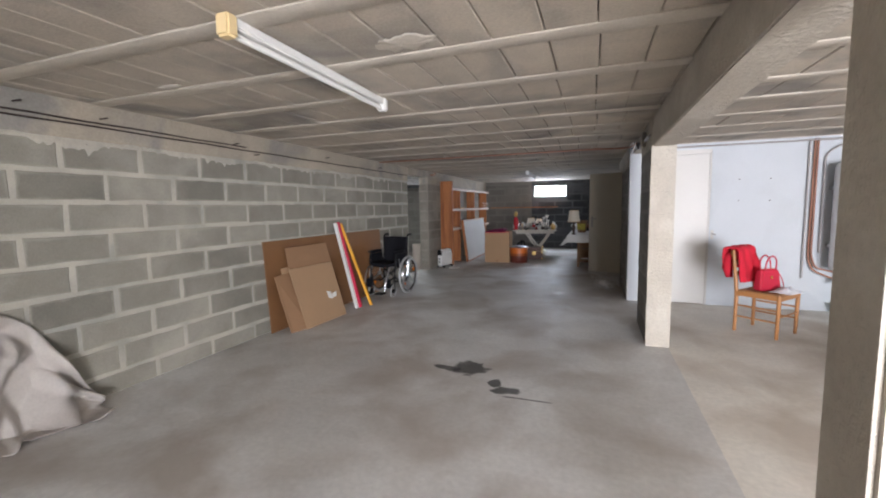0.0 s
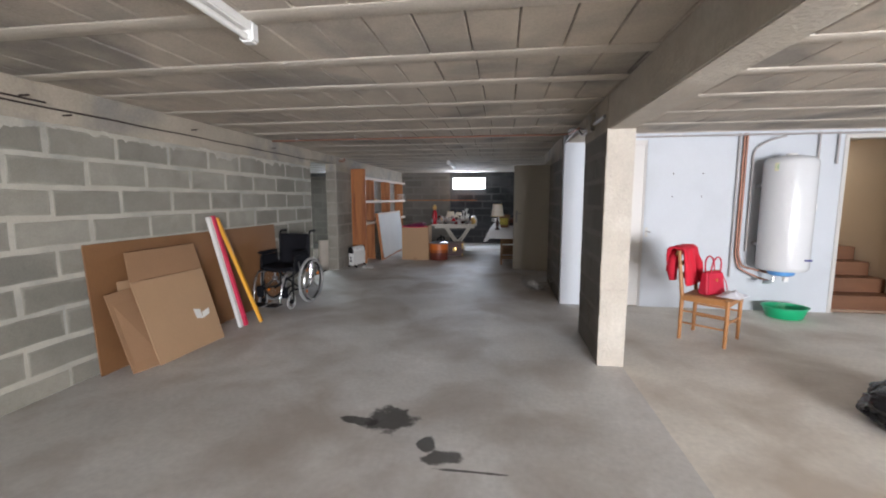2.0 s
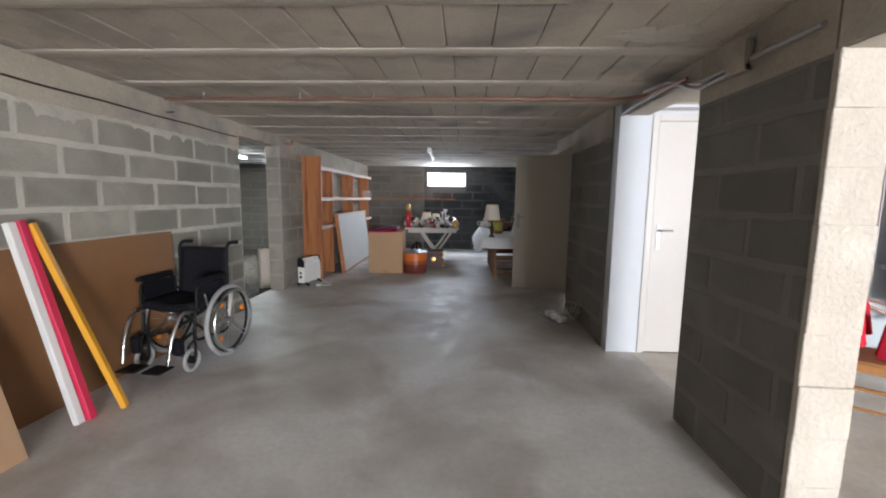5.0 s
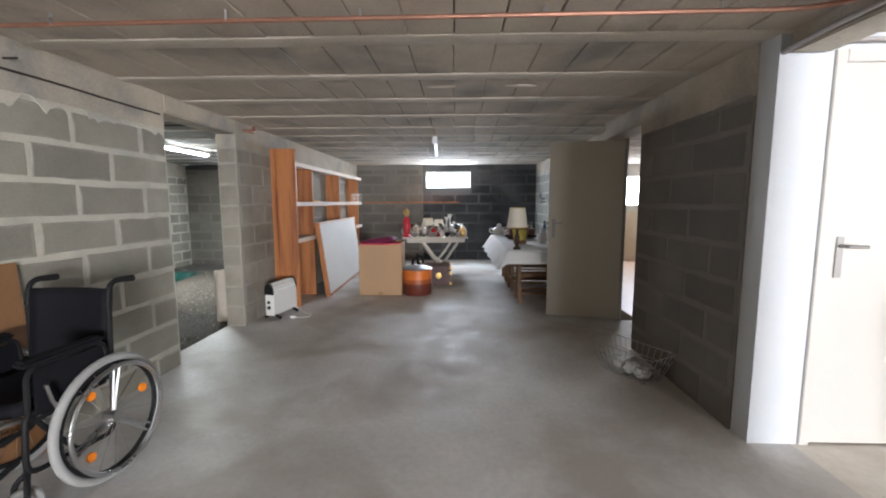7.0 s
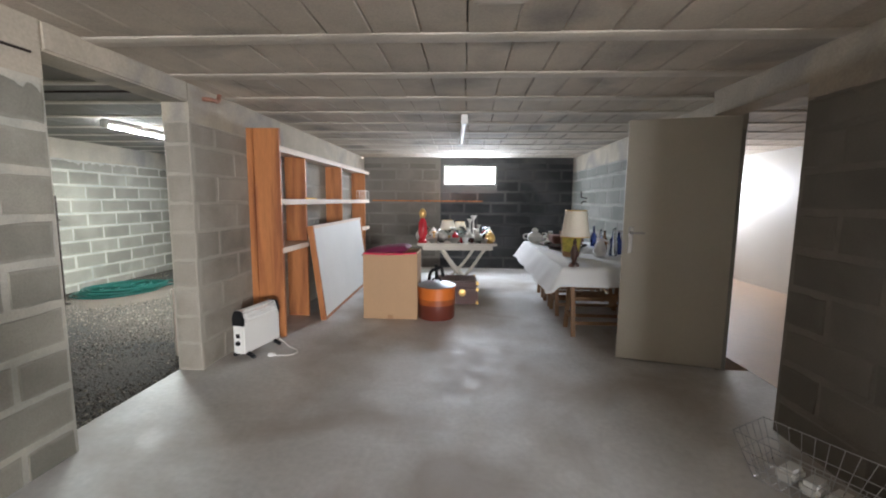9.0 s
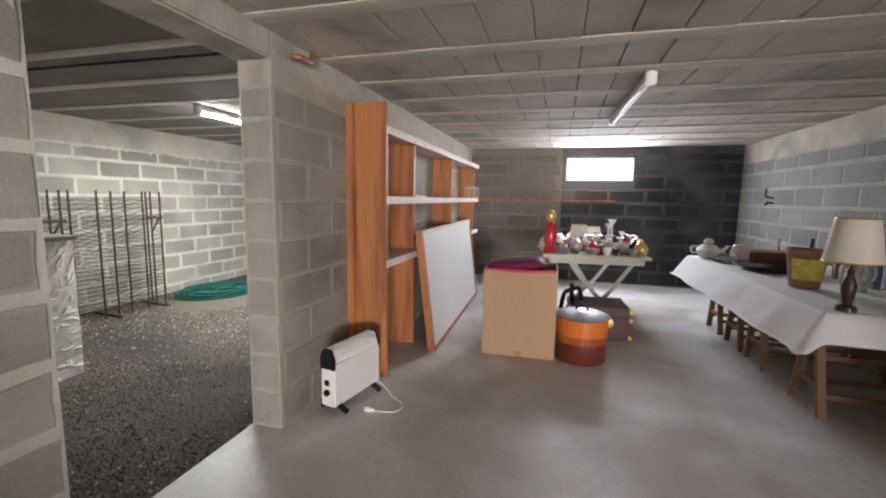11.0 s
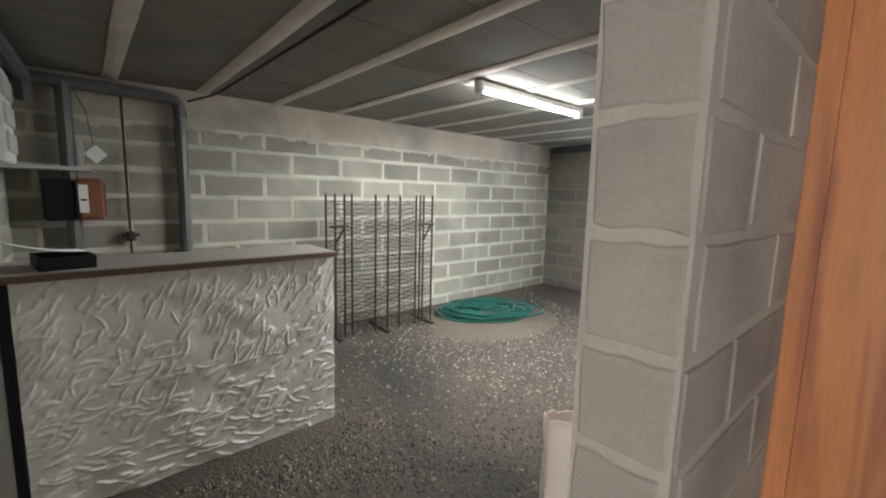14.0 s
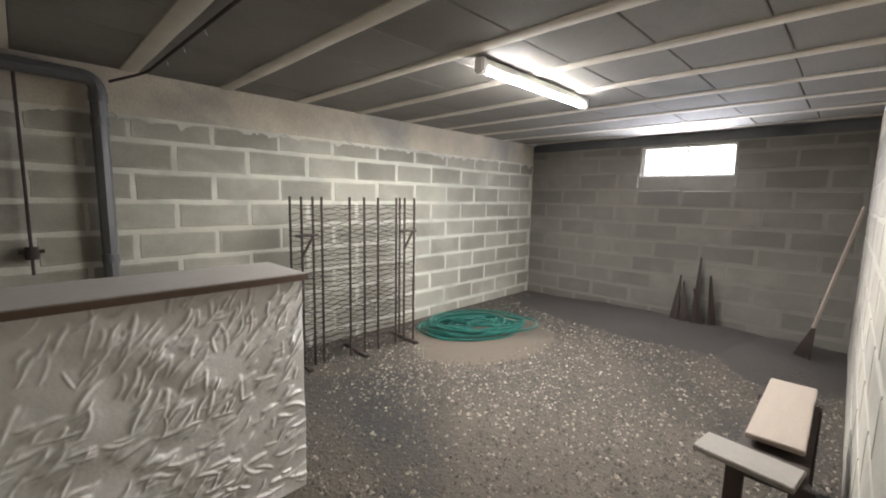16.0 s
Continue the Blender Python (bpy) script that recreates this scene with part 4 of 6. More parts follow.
table_lamp(on_table(-0.2, 0.1), 0.62, SILVER, "small table lamp with a cream shade among ornaments")
table_lamp(on_table(0.02, 0.36), 0.55, CERAMIC, "little white table lamp with a cream shade")
CANDLE = [(0, 0), (0.055, 0), (0.05, 0.012), (0.014, 0.03), (0.012, 0.12), (0.024, 0.14), (0.012, 0.16), (0.012, 0.26), (0.05, 0.33), (0.045, 0.33), (0.008, 0.28), (0, 0.28)]
for x, y, s in ((0.16, 0.12, 1.0), (0.24, 0.3, 1.15), (0.28, -0.05, 0.75), (0.1, -0.1, 0.6)):
    vessel("glass_vase", on_table(x, y), [(r * s, z * s) for r, z in CANDLE], CERAMIC, "slender white stemmed vase among the crockery", "vase", "vases on the folding table")
rnd = random.Random(11)
CUP = [(0, 0.004), (0.022, 0), (0.024, 0.01), (0.036, 0.03), (0.04, 0.07), (0.037, 0.07), (0.032, 0.03), (0, 0.012)]
POT = [(0, 0), (0.04, 0), (0.06, 0.03), (0.065, 0.07), (0.045, 0.11), (0.03, 0.115), (0.035, 0.125), (0.012, 0.14), (0.014, 0.155), (0, 0.16)]
PLATE = [(0, 0.006), (0.05, 0), (0.06, 0.004), (0.1, 0.018), (0.1, 0.022), (0.055, 0.01), (0, 0.011)]
BOWL = [(0, 0), (0.035, 0), (0.04, 0.01), (0.075, 0.05), (0.08, 0.07), (0.076, 0.07), (0.06, 0.035), (0, 0.015)]
DARK_GLAZE = material("dark_glaze", (0.05, 0.02, 0.02), 0.25, var=0.2, bump=0, coat=0.3)
spots = []
for i in range(400):
    x, y = rnd.uniform(-0.63, 0.46), rnd.uniform(-0.50, 0.48)
    if all((x - a) ** 2 + (y - b) ** 2 > 0.085 ** 2 for a, b in spots) and all((x - a) ** 2 + (y - b) ** 2 > 0.1 ** 2 for a, b in ((-0.6, -0.42), (-0.2, 0.1), (0.02, 0.36), (0.16, 0.12), (0.24, 0.3), (0.28, -0.05), (0.1, -0.1))):
        spots.append((x, y))
for i, (x, y) in enumerate(spots[:70]):
    nm, prof, cat = (("cup", CUP, "cup"), ("pot", POT, "pot"), ("bowl", BOWL, "bowl"), ("goblet", [(r * 0.8, z * 0.45) for r, z in CANDLE], "goblet"))[i % 4]
    mat, word = ((SILVER, "tarnished silver"), (CERAMIC, "white china"), (SILVER, "tarnished silver"), (GLASS, "clear glass"), (DARK_GLAZE, "dark glazed"), (RED_GLAZE, "red glazed"), (SILVER, "tarnished silver"), (GLASS, "clear glass"), (CERAMIC, "white china"), (BRASS, "dull brass"), (SILVER, "tarnished silver"))[i % 11]
    s = rnd.uniform(0.85, 1.4)
    vessel(nm, on_table(x, y), [(r * s, z * s) for r, z in prof], mat, f"{word} {nm} among crockery on the folding table", cat, f"{nm}s on the folding table", 14)
pn = thing("frying_pan", on_table(0.40, -0.28), "dark pan with a long handle on the table edge", "pan", rz=200)
lathe("body", [(0, 0), (0.09, 0), (0.11, 0.035), (0.106, 0.035), (0.088, 0.006), (0, 0.006)], SILVER, pn)
bar("handle", [(0.1, 0, 0.03), (0.2, 0.0, 0.05), (0.27, 0.0, 0.05)], 0.008, BLACK, pn)
dk = thing("black_machine", (-1.85, 11.05, 0.0), "black folded apparatus standing under the table", "machine")
boxes("foot", [(-0.14, -0.1, 0, 0.1, 0.12, 0.12)], BLACK, dk, 0.02)
bars("frame", [rounded([(-0.1, 0, 0.1), (-0.05, 0, 0.42), (0.1, 0, 0.48), (0.12, 0, 0.35)], 0.05), [(0.05, 0.05, 0.1), (0.02, 0.05, 0.5)]], 0.022, BLACK, dk)
bk = thing("black_crate", (-2.62, 11.85, 0), "black open crate standing by the leaning panel", "crate")
boxes("body", [(-0.08, -0.13, 0, 0.08, 0.13, 0.02), (-0.08, -0.13, 0.02, -0.07, 0.13, 0.2), (0.07, -0.13, 0.02, 0.08, 0.13, 0.2), (-0.07, -0.13, 0.02, 0.07, -0.12, 0.2), (-0.07, 0.12, 0.02, 0.07, 0.13, 0.2)], BLACK, bk, 0.004)
tagged(boxes("wall_plank", [(-3.3, 13.76, 1.335, -1.12, 13.945, 1.362)], WOOD, bevel=0.003), "reddish plank shelf on the end wall", "shelf", kind="structure")


# long table under a white cloth
def long_table():
    t = thing("trestle_table", (0.03, 10.75, 0), "long trestle table under a white tablecloth", "table")
    boxes("top", [(-0.56, -1.32, 0.72, 0.56, 1.2, 0.748)], PALE_WOOD, t, 0.003)
    bm = bmesh.new()
    nx, ny = 44, 84
    X0, X1, Y0, Y1 = -0.86, 0.575, -1.52, 1.39
    g = []
    for i in range(nx + 1):
        row = []
        for j in range(ny + 1):
            x, y = X0 + (X1 - X0) * i / nx, Y0 + (Y1 - Y0) * j / ny
            ox, oy = max(0, -0.57 - x), max(0, -1.33 - y, y - 1.21)
            over = math.hypot(ox, oy)
            fold = 0.012 * math.sin(9 * (x if oy > ox else y) + 2 * noise.noise(Vector((x * 3, y * 3, 0))))
            z = 0.756 + 0.003 * noise.noise(Vector((x * 6, y * 6, 4))) - (0.86 * over if over else 0)
            px, py = x, y
            if ox:
                px = -0.57 - 0.52 * ox + fold * min(1, ox * 6)
            if oy:
                py = (-1.33 - 0.42 * oy if y < 0 else 1.21 + 0.42 * oy) + fold * min(1, oy * 6)
            row.append(bm.verts.new((px, py, max(z, 0.53))))
        g.append(row)
    for i in range(nx):
        for j in range(ny):
            bm.faces.new((g[i][j], g[i + 1][j], g[i + 1][j + 1], g[i][j + 1]))
    cl = finish("tablecloth", bm, LINEN, t, True)
    s = cl.modifiers.new("thickness", "SOLIDIFY")
    s.thickness, s.offset = 0.003, 0
    TR = material("trestle_wood", (0.30, 0.17, 0.085), 0.6, var=0.35, big=6, fine=30, bump=0.1, stretch=(5, 5, 0.8))
    for y in (-0.86, -0.1, 0.35, 0.85):
        boxes("trestle_beam", [(-0.42, y - 0.03, 0.64, 0.5, y + 0.03, 0.72)], TR, t, 0.004)
        for x in (-0.36, 0.42):
            bm = bmesh.new()
            for s in (-1, 1):
                add_box(bm, -0.022, -0.016, 0, 0.022, 0.016, 0.70, pose(x, y + 0.17 * s, 0, 12.5 * s, 0, 0))
            finish("trestle_leg", bm, TR, t)
            boxes("trestle_rail", [(x - 0.012, y - 0.14, 0.17, x + 0.012, y + 0.14, 0.205)], TR, t, 0.003)
        for s in (-1, 1):
            boxes("trestle_stretcher", [(-0.36, y + 0.145 * s - 0.011, 0.12, 0.42, y + 0.145 * s + 0.011, 0.155), (-0.36, y + 0.09 * s - 0.011, 0.36, 0.42, y + 0.09 * s + 0.011, 0.395)], TR, t, 0.003)


long_table()
Z = 0.762
table_lamp((-0.42, 9.47, Z), 0.65, material("dark_carved_wood", (0.05, 0.02, 0.012), 0.4, var=0.3, bump=0.1), "table lamp with a cream shade and dark turned base", 1.6)
pot = vessel("flower_pot", (-0.27, 10.2, Z), [(0, 0), (0.085, 0), (0.09, 0.02), (0.12, 0.24), (0.13, 0.25), (0.13, 0.275), (0.118, 0.275), (0.08, 0.03), (0, 0.025)], material("brown_tin", (0.25, 0.13, 0.06), 0.5, var=0.3, bump=0.05), "brown pot with a yellow floral panel", "pot", seg=28)
sheet("floral_panel", lambda u, v: ((0.104 + 0.017 * v) * math.cos(radians(200 + 110 * u)), (0.104 + 0.017 * v) * math.sin(radians(200 + 110 * u)), 0.06 + 0.15 * v), 10, 6, material("yellow_floral_print", (0.55, 0.45, 0.08), 0.6, var=0.5, big=25, fine=60, bump=0, other=(0.3, 0.28, 0.05)), pot)
dish = thing("terracotta_dish", (-0.12, 11.1, Z + 0.06), "brown rectangular dish standing on a black tray", "dish")
boxes("body", [(-0.2, -0.14, 0.0, 0.2, 0.14, 0.10)], material("brown_dish", (0.17, 0.06, 0.04), 0.5, var=0.2, bump=0.05), dish, 0.02, 3)
boxes("rim", [(-0.21, -0.15, 0.085, 0.21, 0.15, 0.102)], material("brown_rim", (0.2, 0.075, 0.05), 0.45, var=0.2, bump=0.05), dish, 0.006)
vessel("serving_tray", (-0.15, 11.0, Z), [(0, 0), (0.2, 0), (0.27, 0.04), (0.275, 0.055), (0.26, 0.05), (0.2, 0.012), (0, 0.012)], DARK_GLAZE, "round black tray under a dish on the tablecloth", "tray", seg=32)
vessel("serving_tray", (-0.27, 11.48, Z), [(r * 1.9, z * 1.6) for r, z in PLATE], SILVER, "round silver tray on the white tablecloth", "tray", seg=32)
tp = vessel("teapot", (-0.42, 11.72, Z), [(0, 0), (0.07, 0), (0.11, 0.05), (0.115, 0.09), (0.07, 0.14), (0.03, 0.15), (0.05, 0.165), (0.045, 0.19), (0.02, 0.21), (0, 0.215)], CERAMIC, "white china teapot on the white tablecloth", "teapot")
bar("spout", [(0.1, 0, 0.06), (0.16, 0, 0.10), (0.18, 0, 0.13)], [0.03, 0.018, 0.013], CERAMIC, tp)
bar("handle", rounded([(-0.1, 0, 0.12), (-0.17, 0, 0.12), (-0.16, 0, 0.05), (-0.1, 0, 0.05)], 0.04), 0.01, CERAMIC, tp)
cf = vessel("coffee_pot", (-0.26, 11.42, Z + 0.038), [(0, 0), (0.05, 0), (0.065, 0.04), (0.05, 0.1), (0.03, 0.14), (0.034, 0.15), (0, 0.16)], CHROME, "shiny metal coffee pot on a tray", "coffee pot")
bar("handle", rounded([(-0.05, 0, 0.12), (-0.11, 0, 0.13), (-0.11, 0, 0.04), (-0.06, 0, 0.04)], 0.03), 0.007, CHROME, cf)
BOTTLE = [(0, 0), (0.038, 0), (0.04, 0.01), (0.04, 0.14), (0.014, 0.2), (0.013, 0.26), (0.017, 0.262), (0.017, 0.275), (0, 0.275)]
BLUE_GLASS, AMBER = glass("blue_glass", (0.05, 0.08, 0.3)), glass("amber_glass", (0.35, 0.15, 0.05))
for x, y, s, m, w in ((0.22, 10.3, 1.15, GLASS, "clear"), (0.33, 10.45, 1.0, BLUE_GLASS, "dark blue"), (0.42, 10.2, 1.1, BLUE_GLASS, "dark blue"), (0.2, 10.7, 1.0, GLASS, "clear"), (0.3, 10.85, 0.9, AMBER, "amber"), (0.12, 11.5, 0.9, GLASS, "clear"),
                      (0.45, 10.6, 1.2, GLASS, "clear"), (0.1, 10.45, 0.8, SILVER, "silver"), (0.38, 10.05, 0.9, DARK_GLAZE, "dark glazed"), (0.3, 11.3, 1.0, BLUE_GLASS, "dark blue")):
    vessel("bottle", (x, y, Z), [(r * s, z * s) for r, z in BOTTLE], m, f"{w} bottle standing on the white tablecloth", "bottle", "bottles on the long table")
jug = vessel("jug", (0.05, 10.22, Z), [(0, 0), (0.05, 0), (0.07, 0.05), (0.06, 0.12), (0.035, 0.17), (0.045, 0.2), (0.04, 0.2), (0.03, 0.17), (0, 0.02)], CERAMIC, "cream jug behind the lamp on the table", "jug")
bar("handle", rounded([(0.04, 0, 0.18), (0.1, 0, 0.17), (0.1, 0, 0.07), (0.06, 0, 0.06)], 0.04), 0.008, CERAMIC, jug)
hk = thing("wall_bracket", (0.6, 12.9, 1.42), "dark metal bracket fixed to the block wall", "bracket")
bar("arm", rounded([(0.036, 0, 0), (-0.06, 0, 0.02), (-0.06, 0, 0.12)], 0.02), 0.01, RUST, hk)
bar("spike", [(0.036, 0.02, -0.06), (-0.02, 0.02, -0.05), (-0.05, 0.02, -0.09)], 0.012, RUST, hk)


# ---- doors ----
DULL_METAL = material("dull_grey_metal", (0.34, 0.33, 0.32), 0.42, metal=0.8, var=0.15, bump=0.02)


def lever(parent, at, rz, mat=None):
    """A plate with a lever, on a face that looks along local -y."""
    mat = mat or DULL_METAL
    h = boxes("handle_plate", [(-0.02, -0.008, -0.11, 0.02, 0.0, 0.11)], mat, parent, 0.003)
    h.matrix_local = pose(*at, 0, 0, rz)
    bar("lever", rounded([(0, -0.005, 0.06), (0, -0.055, 0.06), (0.10, -0.055, 0.06)], 0.02), 0.009, mat, h)
    return h


d1 = tagged(boxes("door_1", [(0.792, 6.515, 0.012, 1.438, 6.555, 2.053)], DOOR_WHITE, bevel=0.003), "closed cream-white flush door beside the hall", "door", kind="structure")
lever(d1, (0.85, 6.515, 1.06), 0)
boxes("frame", [(0.735, 6.505, 0.0, 0.79, 6.6, 2.115), (1.44, 6.505, 0.0, 1.46, 6.6, 2.115), (0.79, 6.505, 2.055, 1.44, 6.6, 2.115)], DOOR_WHITE, d1, 0.004)
for z in (0.25, 1.0, 1.8):
    bar("hinge", [(0.789, 6.528, z - 0.05), (0.789, 6.528, z + 0.05)], 0.008, STEEL, d1)
d2 = thing("door_2", (0.675, 8.975, 0), "dull beige flush door standing open into the hall", "door", rz=165.5)
d2["kind"] = "structure"
boxes("leaf", [(0.0, -0.02, 0.012, 0.80, 0.02, 2.03)], BOARD_DOOR, d2, 0.003)
lever(d2, (0.74, 0.021, 1.05), 180)
lever(d2, (0.74, -0.021, 1.05), 0)
slab("door_frame_side", [(0.655, 8.055, 0, 0.74, 8.09, 2.04)], DOOR_WHITE, "cream frame of the side door", 0.003)
w3 = slab("window_3", [(2.2, 13.845, 1.25, 2.24, 13.875, 1.95), (3.3, 13.845, 1.25, 3.34, 13.875, 1.95), (2.24, 13.845, 1.91, 3.3, 13.875, 1.95), (2.24, 13.845, 1.25, 3.3, 13.875, 1.29)], PLASTIC_WHITE, "bright window of the side room", 0.003)
boxes("pane", [(2.24, 13.855, 1.29, 3.3, 13.861, 1.91)], DAY, w3)
slab("panelling_side_room", [(0.86, 13.86, 0.14, 3.41, 13.878, 1.1), (0.86, 13.85, 0.004, 3.41, 13.878, 0.13), (0.86, 13.85, 1.1, 3.41, 13.878, 1.14)], BEIGE_WALL, "beige wood panelling under the window", 0.003)


# ---- right room: boiler corner ----
def boiler():
    t = thing("water_heater", (2.925, 6.24, 0), "white wall-hung electric water heater with a blue cap", "water heater")
    prof = [(0, 0.56), (0.17, 0.56), (0.225, 0.57), (0.248, 0.60), (0.25, 0.62), (0.25, 1.78), (0.243, 1.815), (0.21, 1.85), (0.1, 1.875), (0.0, 1.88)]
    lathe("tank", prof, ENAMEL, t, seg=64)
    lathe("bottom_cap", [(0, 0.50), (0.10, 0.50), (0.125, 0.515), (0.13, 0.562)], material("blue_plastic_cap", (0.12, 0.35, 0.72), 0.4, var=0.05, bump=0), t, seg=36)
    lathe("top_collar", [(0.0, 1.90), (0.05, 1.90), (0.06, 1.87)], PLASTIC_WHITE, t)
    for z in (0.85, 1.55):
        boxes("bracket", [(-0.2, 0.13, z - 0.02, 0.2, 0.278, z + 0.02)], STEEL, t, 0.004)
    boxes("plate", [(0.075, -0.254, 0.70, 0.15, -0.225, 0.718)], material("dark_blue_plate", (0.03, 0.03, 0.2), 0.4, bump=0), t, 0.003, m=pose(0, 0, 0, 0, 0, 2))
    e = sheet("energy_label", lambda u, v: (0.2515 * math.cos(radians(205 + 10 * u)), 0.2515 * math.sin(radians(205 + 10 * u)), 1.70 + 0.09 * v), 4, 1, material("printed_label", (0.75, 0.72, 0.5), 0.5, var=0.3, big=40, fine=80, bump=0, other=(0.2, 0.45, 0.25)), t)
    bars("valve", [rounded([(-0.06, 0.02, 0.51), (-0.06, 0.02, 0.42), (-0.14, 0.02, 0.41)], 0.03), [(-0.18, 0.02, 0.41), (-0.1, 0.02, 0.41)]], 0.02, STEEL, t)
    boxes("valve_knob", [(0.04, -0.01, 0.42, 0.09, 0.04, 0.49)], PLASTIC_WHITE, t, 0.008)
    boxes("red_tap", [(0.045, -0.02, 0.485, 0.1, 0.03, 0.502)], PINK_RED, t, 0.004)


boiler()
cp = tagged(bars("copper_pipes", [
    rounded([(2.58, 6.49, 2.17), (2.58, 6.49, 0.72), (2.62, 6.47, 0.56), (2.88, 6.42, 0.50), (2.92, 6.25, 0.505)], 0.06),
    rounded([(2.55, 6.49, 2.17), (2.55, 6.49, 0.69), (2.59, 6.46, 0.53), (2.8, 6.4, 0.43), (2.84, 6.25, 0.42)], 0.06)], 0.012, COPPER), "copper water pipes running down to the heater", "pipe", kind="structure")
GREY_PIPE = material("grey_painted_pipe", (0.40, 0.37, 0.36), 0.5, metal=0.2, var=0.2, bump=0.05)
tagged(bars("grey_pipes", [
    rounded([(2.50, 6.495, 2.17), (2.50, 6.495, 0.42)], 0.02), rounded([(2.66, 6.49, 0.75), (2.66, 6.49, 1.98), (2.80, 6.47, 2.08), (2.95, 6.4, 2.12)], 0.08),
    [(3.36, 6.49, 2.17), (3.36, 6.49, 1.85)], [(3.56, 6.49, 2.17), (3.56, 6.49, 1.8)], [(0.75, 6.47, 2.15), (4.85, 6.47, 2.15)]], 0.011, GREY_PIPE), "grey pipes along the top of the white wall", "pipe", kind="structure")
bx2 = tagged(boxes("junction_boxes", [(3.35, 6.5, 1.25, 3.41, 6.518, 1.33)], PLASTIC_WHITE, bevel=0.004), "small white junction box on the wall", "junction box")
d4 = tagged(boxes("door_4", [(1.465, 6.508, 0.01, 2.44, 6.518, 2.1)], WHITE_WALL, bevel=0.002), "white flush panel with fixing holes in the white wall", "door", kind="structure")
boxes("handle_plate", [(1.478, 6.498, 0.91, 1.512, 6.509, 1.03)], DOOR_WHITE, d4, 0.003)
bars("knob", [[(1.495, 6.50, 0.98), (1.495, 6.455, 0.98)], [(1.495, 6.458, 0.98), (1.53, 6.458, 0.975)]], 0.011, DULL_METAL, d4)
bars("screw", [[(x, 6.5, z), (x, 6.51, z)] for x in (1.78, 2.12) for z in (1.42, 1.70)], 0.008, RUST, d4)
slab("trim_stair_opening", [(3.64, 6.508, 0, 3.685, 6.67, 2.14), (3.685, 6.508, 2.095, 4.5, 6.67, 2.14), (4.5, 6.508, 0, 4.54, 6.67, 2.14)], DOOR_WHITE, "white lining of the stair opening", 0.004)


def chair():
    t = thing("wooden_chair", (1.745, 5.288, 0), "varnished wooden chair with a woven seat", "chair", rz=49)
    # back posts at +y... the chair faces local -y
    for x in (-0.195, 0.195):
        bar("back_leg", [(x, 0.2, 0.0), (x, 0.195, 0.42), (x * 0.96, 0.25, 0.88)], [0.017, 0.02, 0.015], CHAIR_WOOD, t, 10)
        bar("front_leg", [(x * 1.05, -0.195, 0.0), (x * 1.05, -0.2, 0.425), (x * 1.05, -0.2, 0.452)], [0.016, 0.02, 0.02], CHAIR_WOOD, t, 10)
    boxes("seat_rail", [(-0.2, -0.215, 0.395, 0.2, -0.19, 0.445), (-0.19, 0.185, 0.395, 0.19, 0.21, 0.445), (-0.218, -0.19, 0.395, -0.195, 0.19, 0.445), (0.195, -0.19, 0.395, 0.218, 0.19, 0.445)], CHAIR_WOOD, t, 0.004)
    sheet("seat", lambda u, v: (-0.195 + 0.39 * u, -0.19 + 0.38 * v, 0.447 - 0.008 * math.sin(math.pi * u) * math.sin(math.pi * v)), 12, 12, material("woven_rush", (0.40, 0.20, 0.08), 0.75, var=0.5, big=25, fine=140, bump=0.4), t, 0.014)
    for z in (0.62, 0.74, 0.85):
        sheet("slat", lambda u, v, z=z: (-0.18 + 0.36 * u, 0.235 + 0.05 * (z - 0.62) / 0.23 - 0.012 + 0.02 * math.sin(math.pi * u), z - 0.025 + 0.05 * v), 8, 1, CHAIR_WOOD, t, 0.014)
    bars("rung", [[(-0.2, -0.2, 0.17), (-0.2, 0.2, 0.17)], [(0.2, -0.2, 0.17), (0.2, 0.2, 0.17)], [(-0.2, -0.2, 0.29), (-0.2, 0.2, 0.29)], [(0.2, -0.2, 0.29), (0.2, 0.2, 0.29)], [(-0.2, -0.2, 0.23), (0.2, -0.2, 0.23)]], 0.0095, CHAIR_WOOD, t)
    return t



ch = chair()


def crumple(p, amp, freq, seed):
    q = Vector(p) * freq + Vector((seed, seed * 2.1, seed * 3.7))
    return amp * noise.noise(q)


def jacket():
    t = thing("red_jacket", (1.745, 5.288, 0.45), "bright red jacket hung over the chair back", "jacket", rz=49)

    def body(u, v):
        s = -0.40 + 0.68 * v        # along the drape, from the seat in front over the top to behind
        x = 0.0 + (-0.5 + u) * (0.33 - 0.1 * max(0.0, s))
        turn = min(1.0, abs(s) / 0.05)
        z = 0.455 - max(0.0, abs(s) - 0.03) * 1.0
        mid = 0.21 + 0.07 * max(0.0, z + 0.03) / 0.46
        y = mid + (0.07 + 0.14 * s if s > 0 else -0.065) * turn
        fold = 0.012 * math.sin(u * 15 + 5 * s) * turn
        return (x + crumple((u, v, 0), 0.012, 5, 3), y + fold * (1 if s > 0 else -0.6) + crumple((u, v, 0), 0.012, 6, 1), z + crumple((u, v, 0), 0.02, 4, 7))
    sheet("body", body, 30, 44, RED, t, 0.022)
    bm = bmesh.new()
    sweep(bm, [(-0.09, 0.27, 0.43), (-0.12, 0.32, 0.34), (-0.12, 0.335, 0.22), (-0.10, 0.325, 0.12)], [0.035, 0.05, 0.05, 0.035], 12)
    finish("sleeve", bm, RED, t, True)
    bm = bmesh.new()
    sweep(bm, [(0.13, 0.24, 0.42), (0.15, 0.19, 0.28), (0.13, 0.15, 0.1)], [0.035, 0.05, 0.04], 12)
    finish("sleeve", bm, RED, t, True)


jacket()


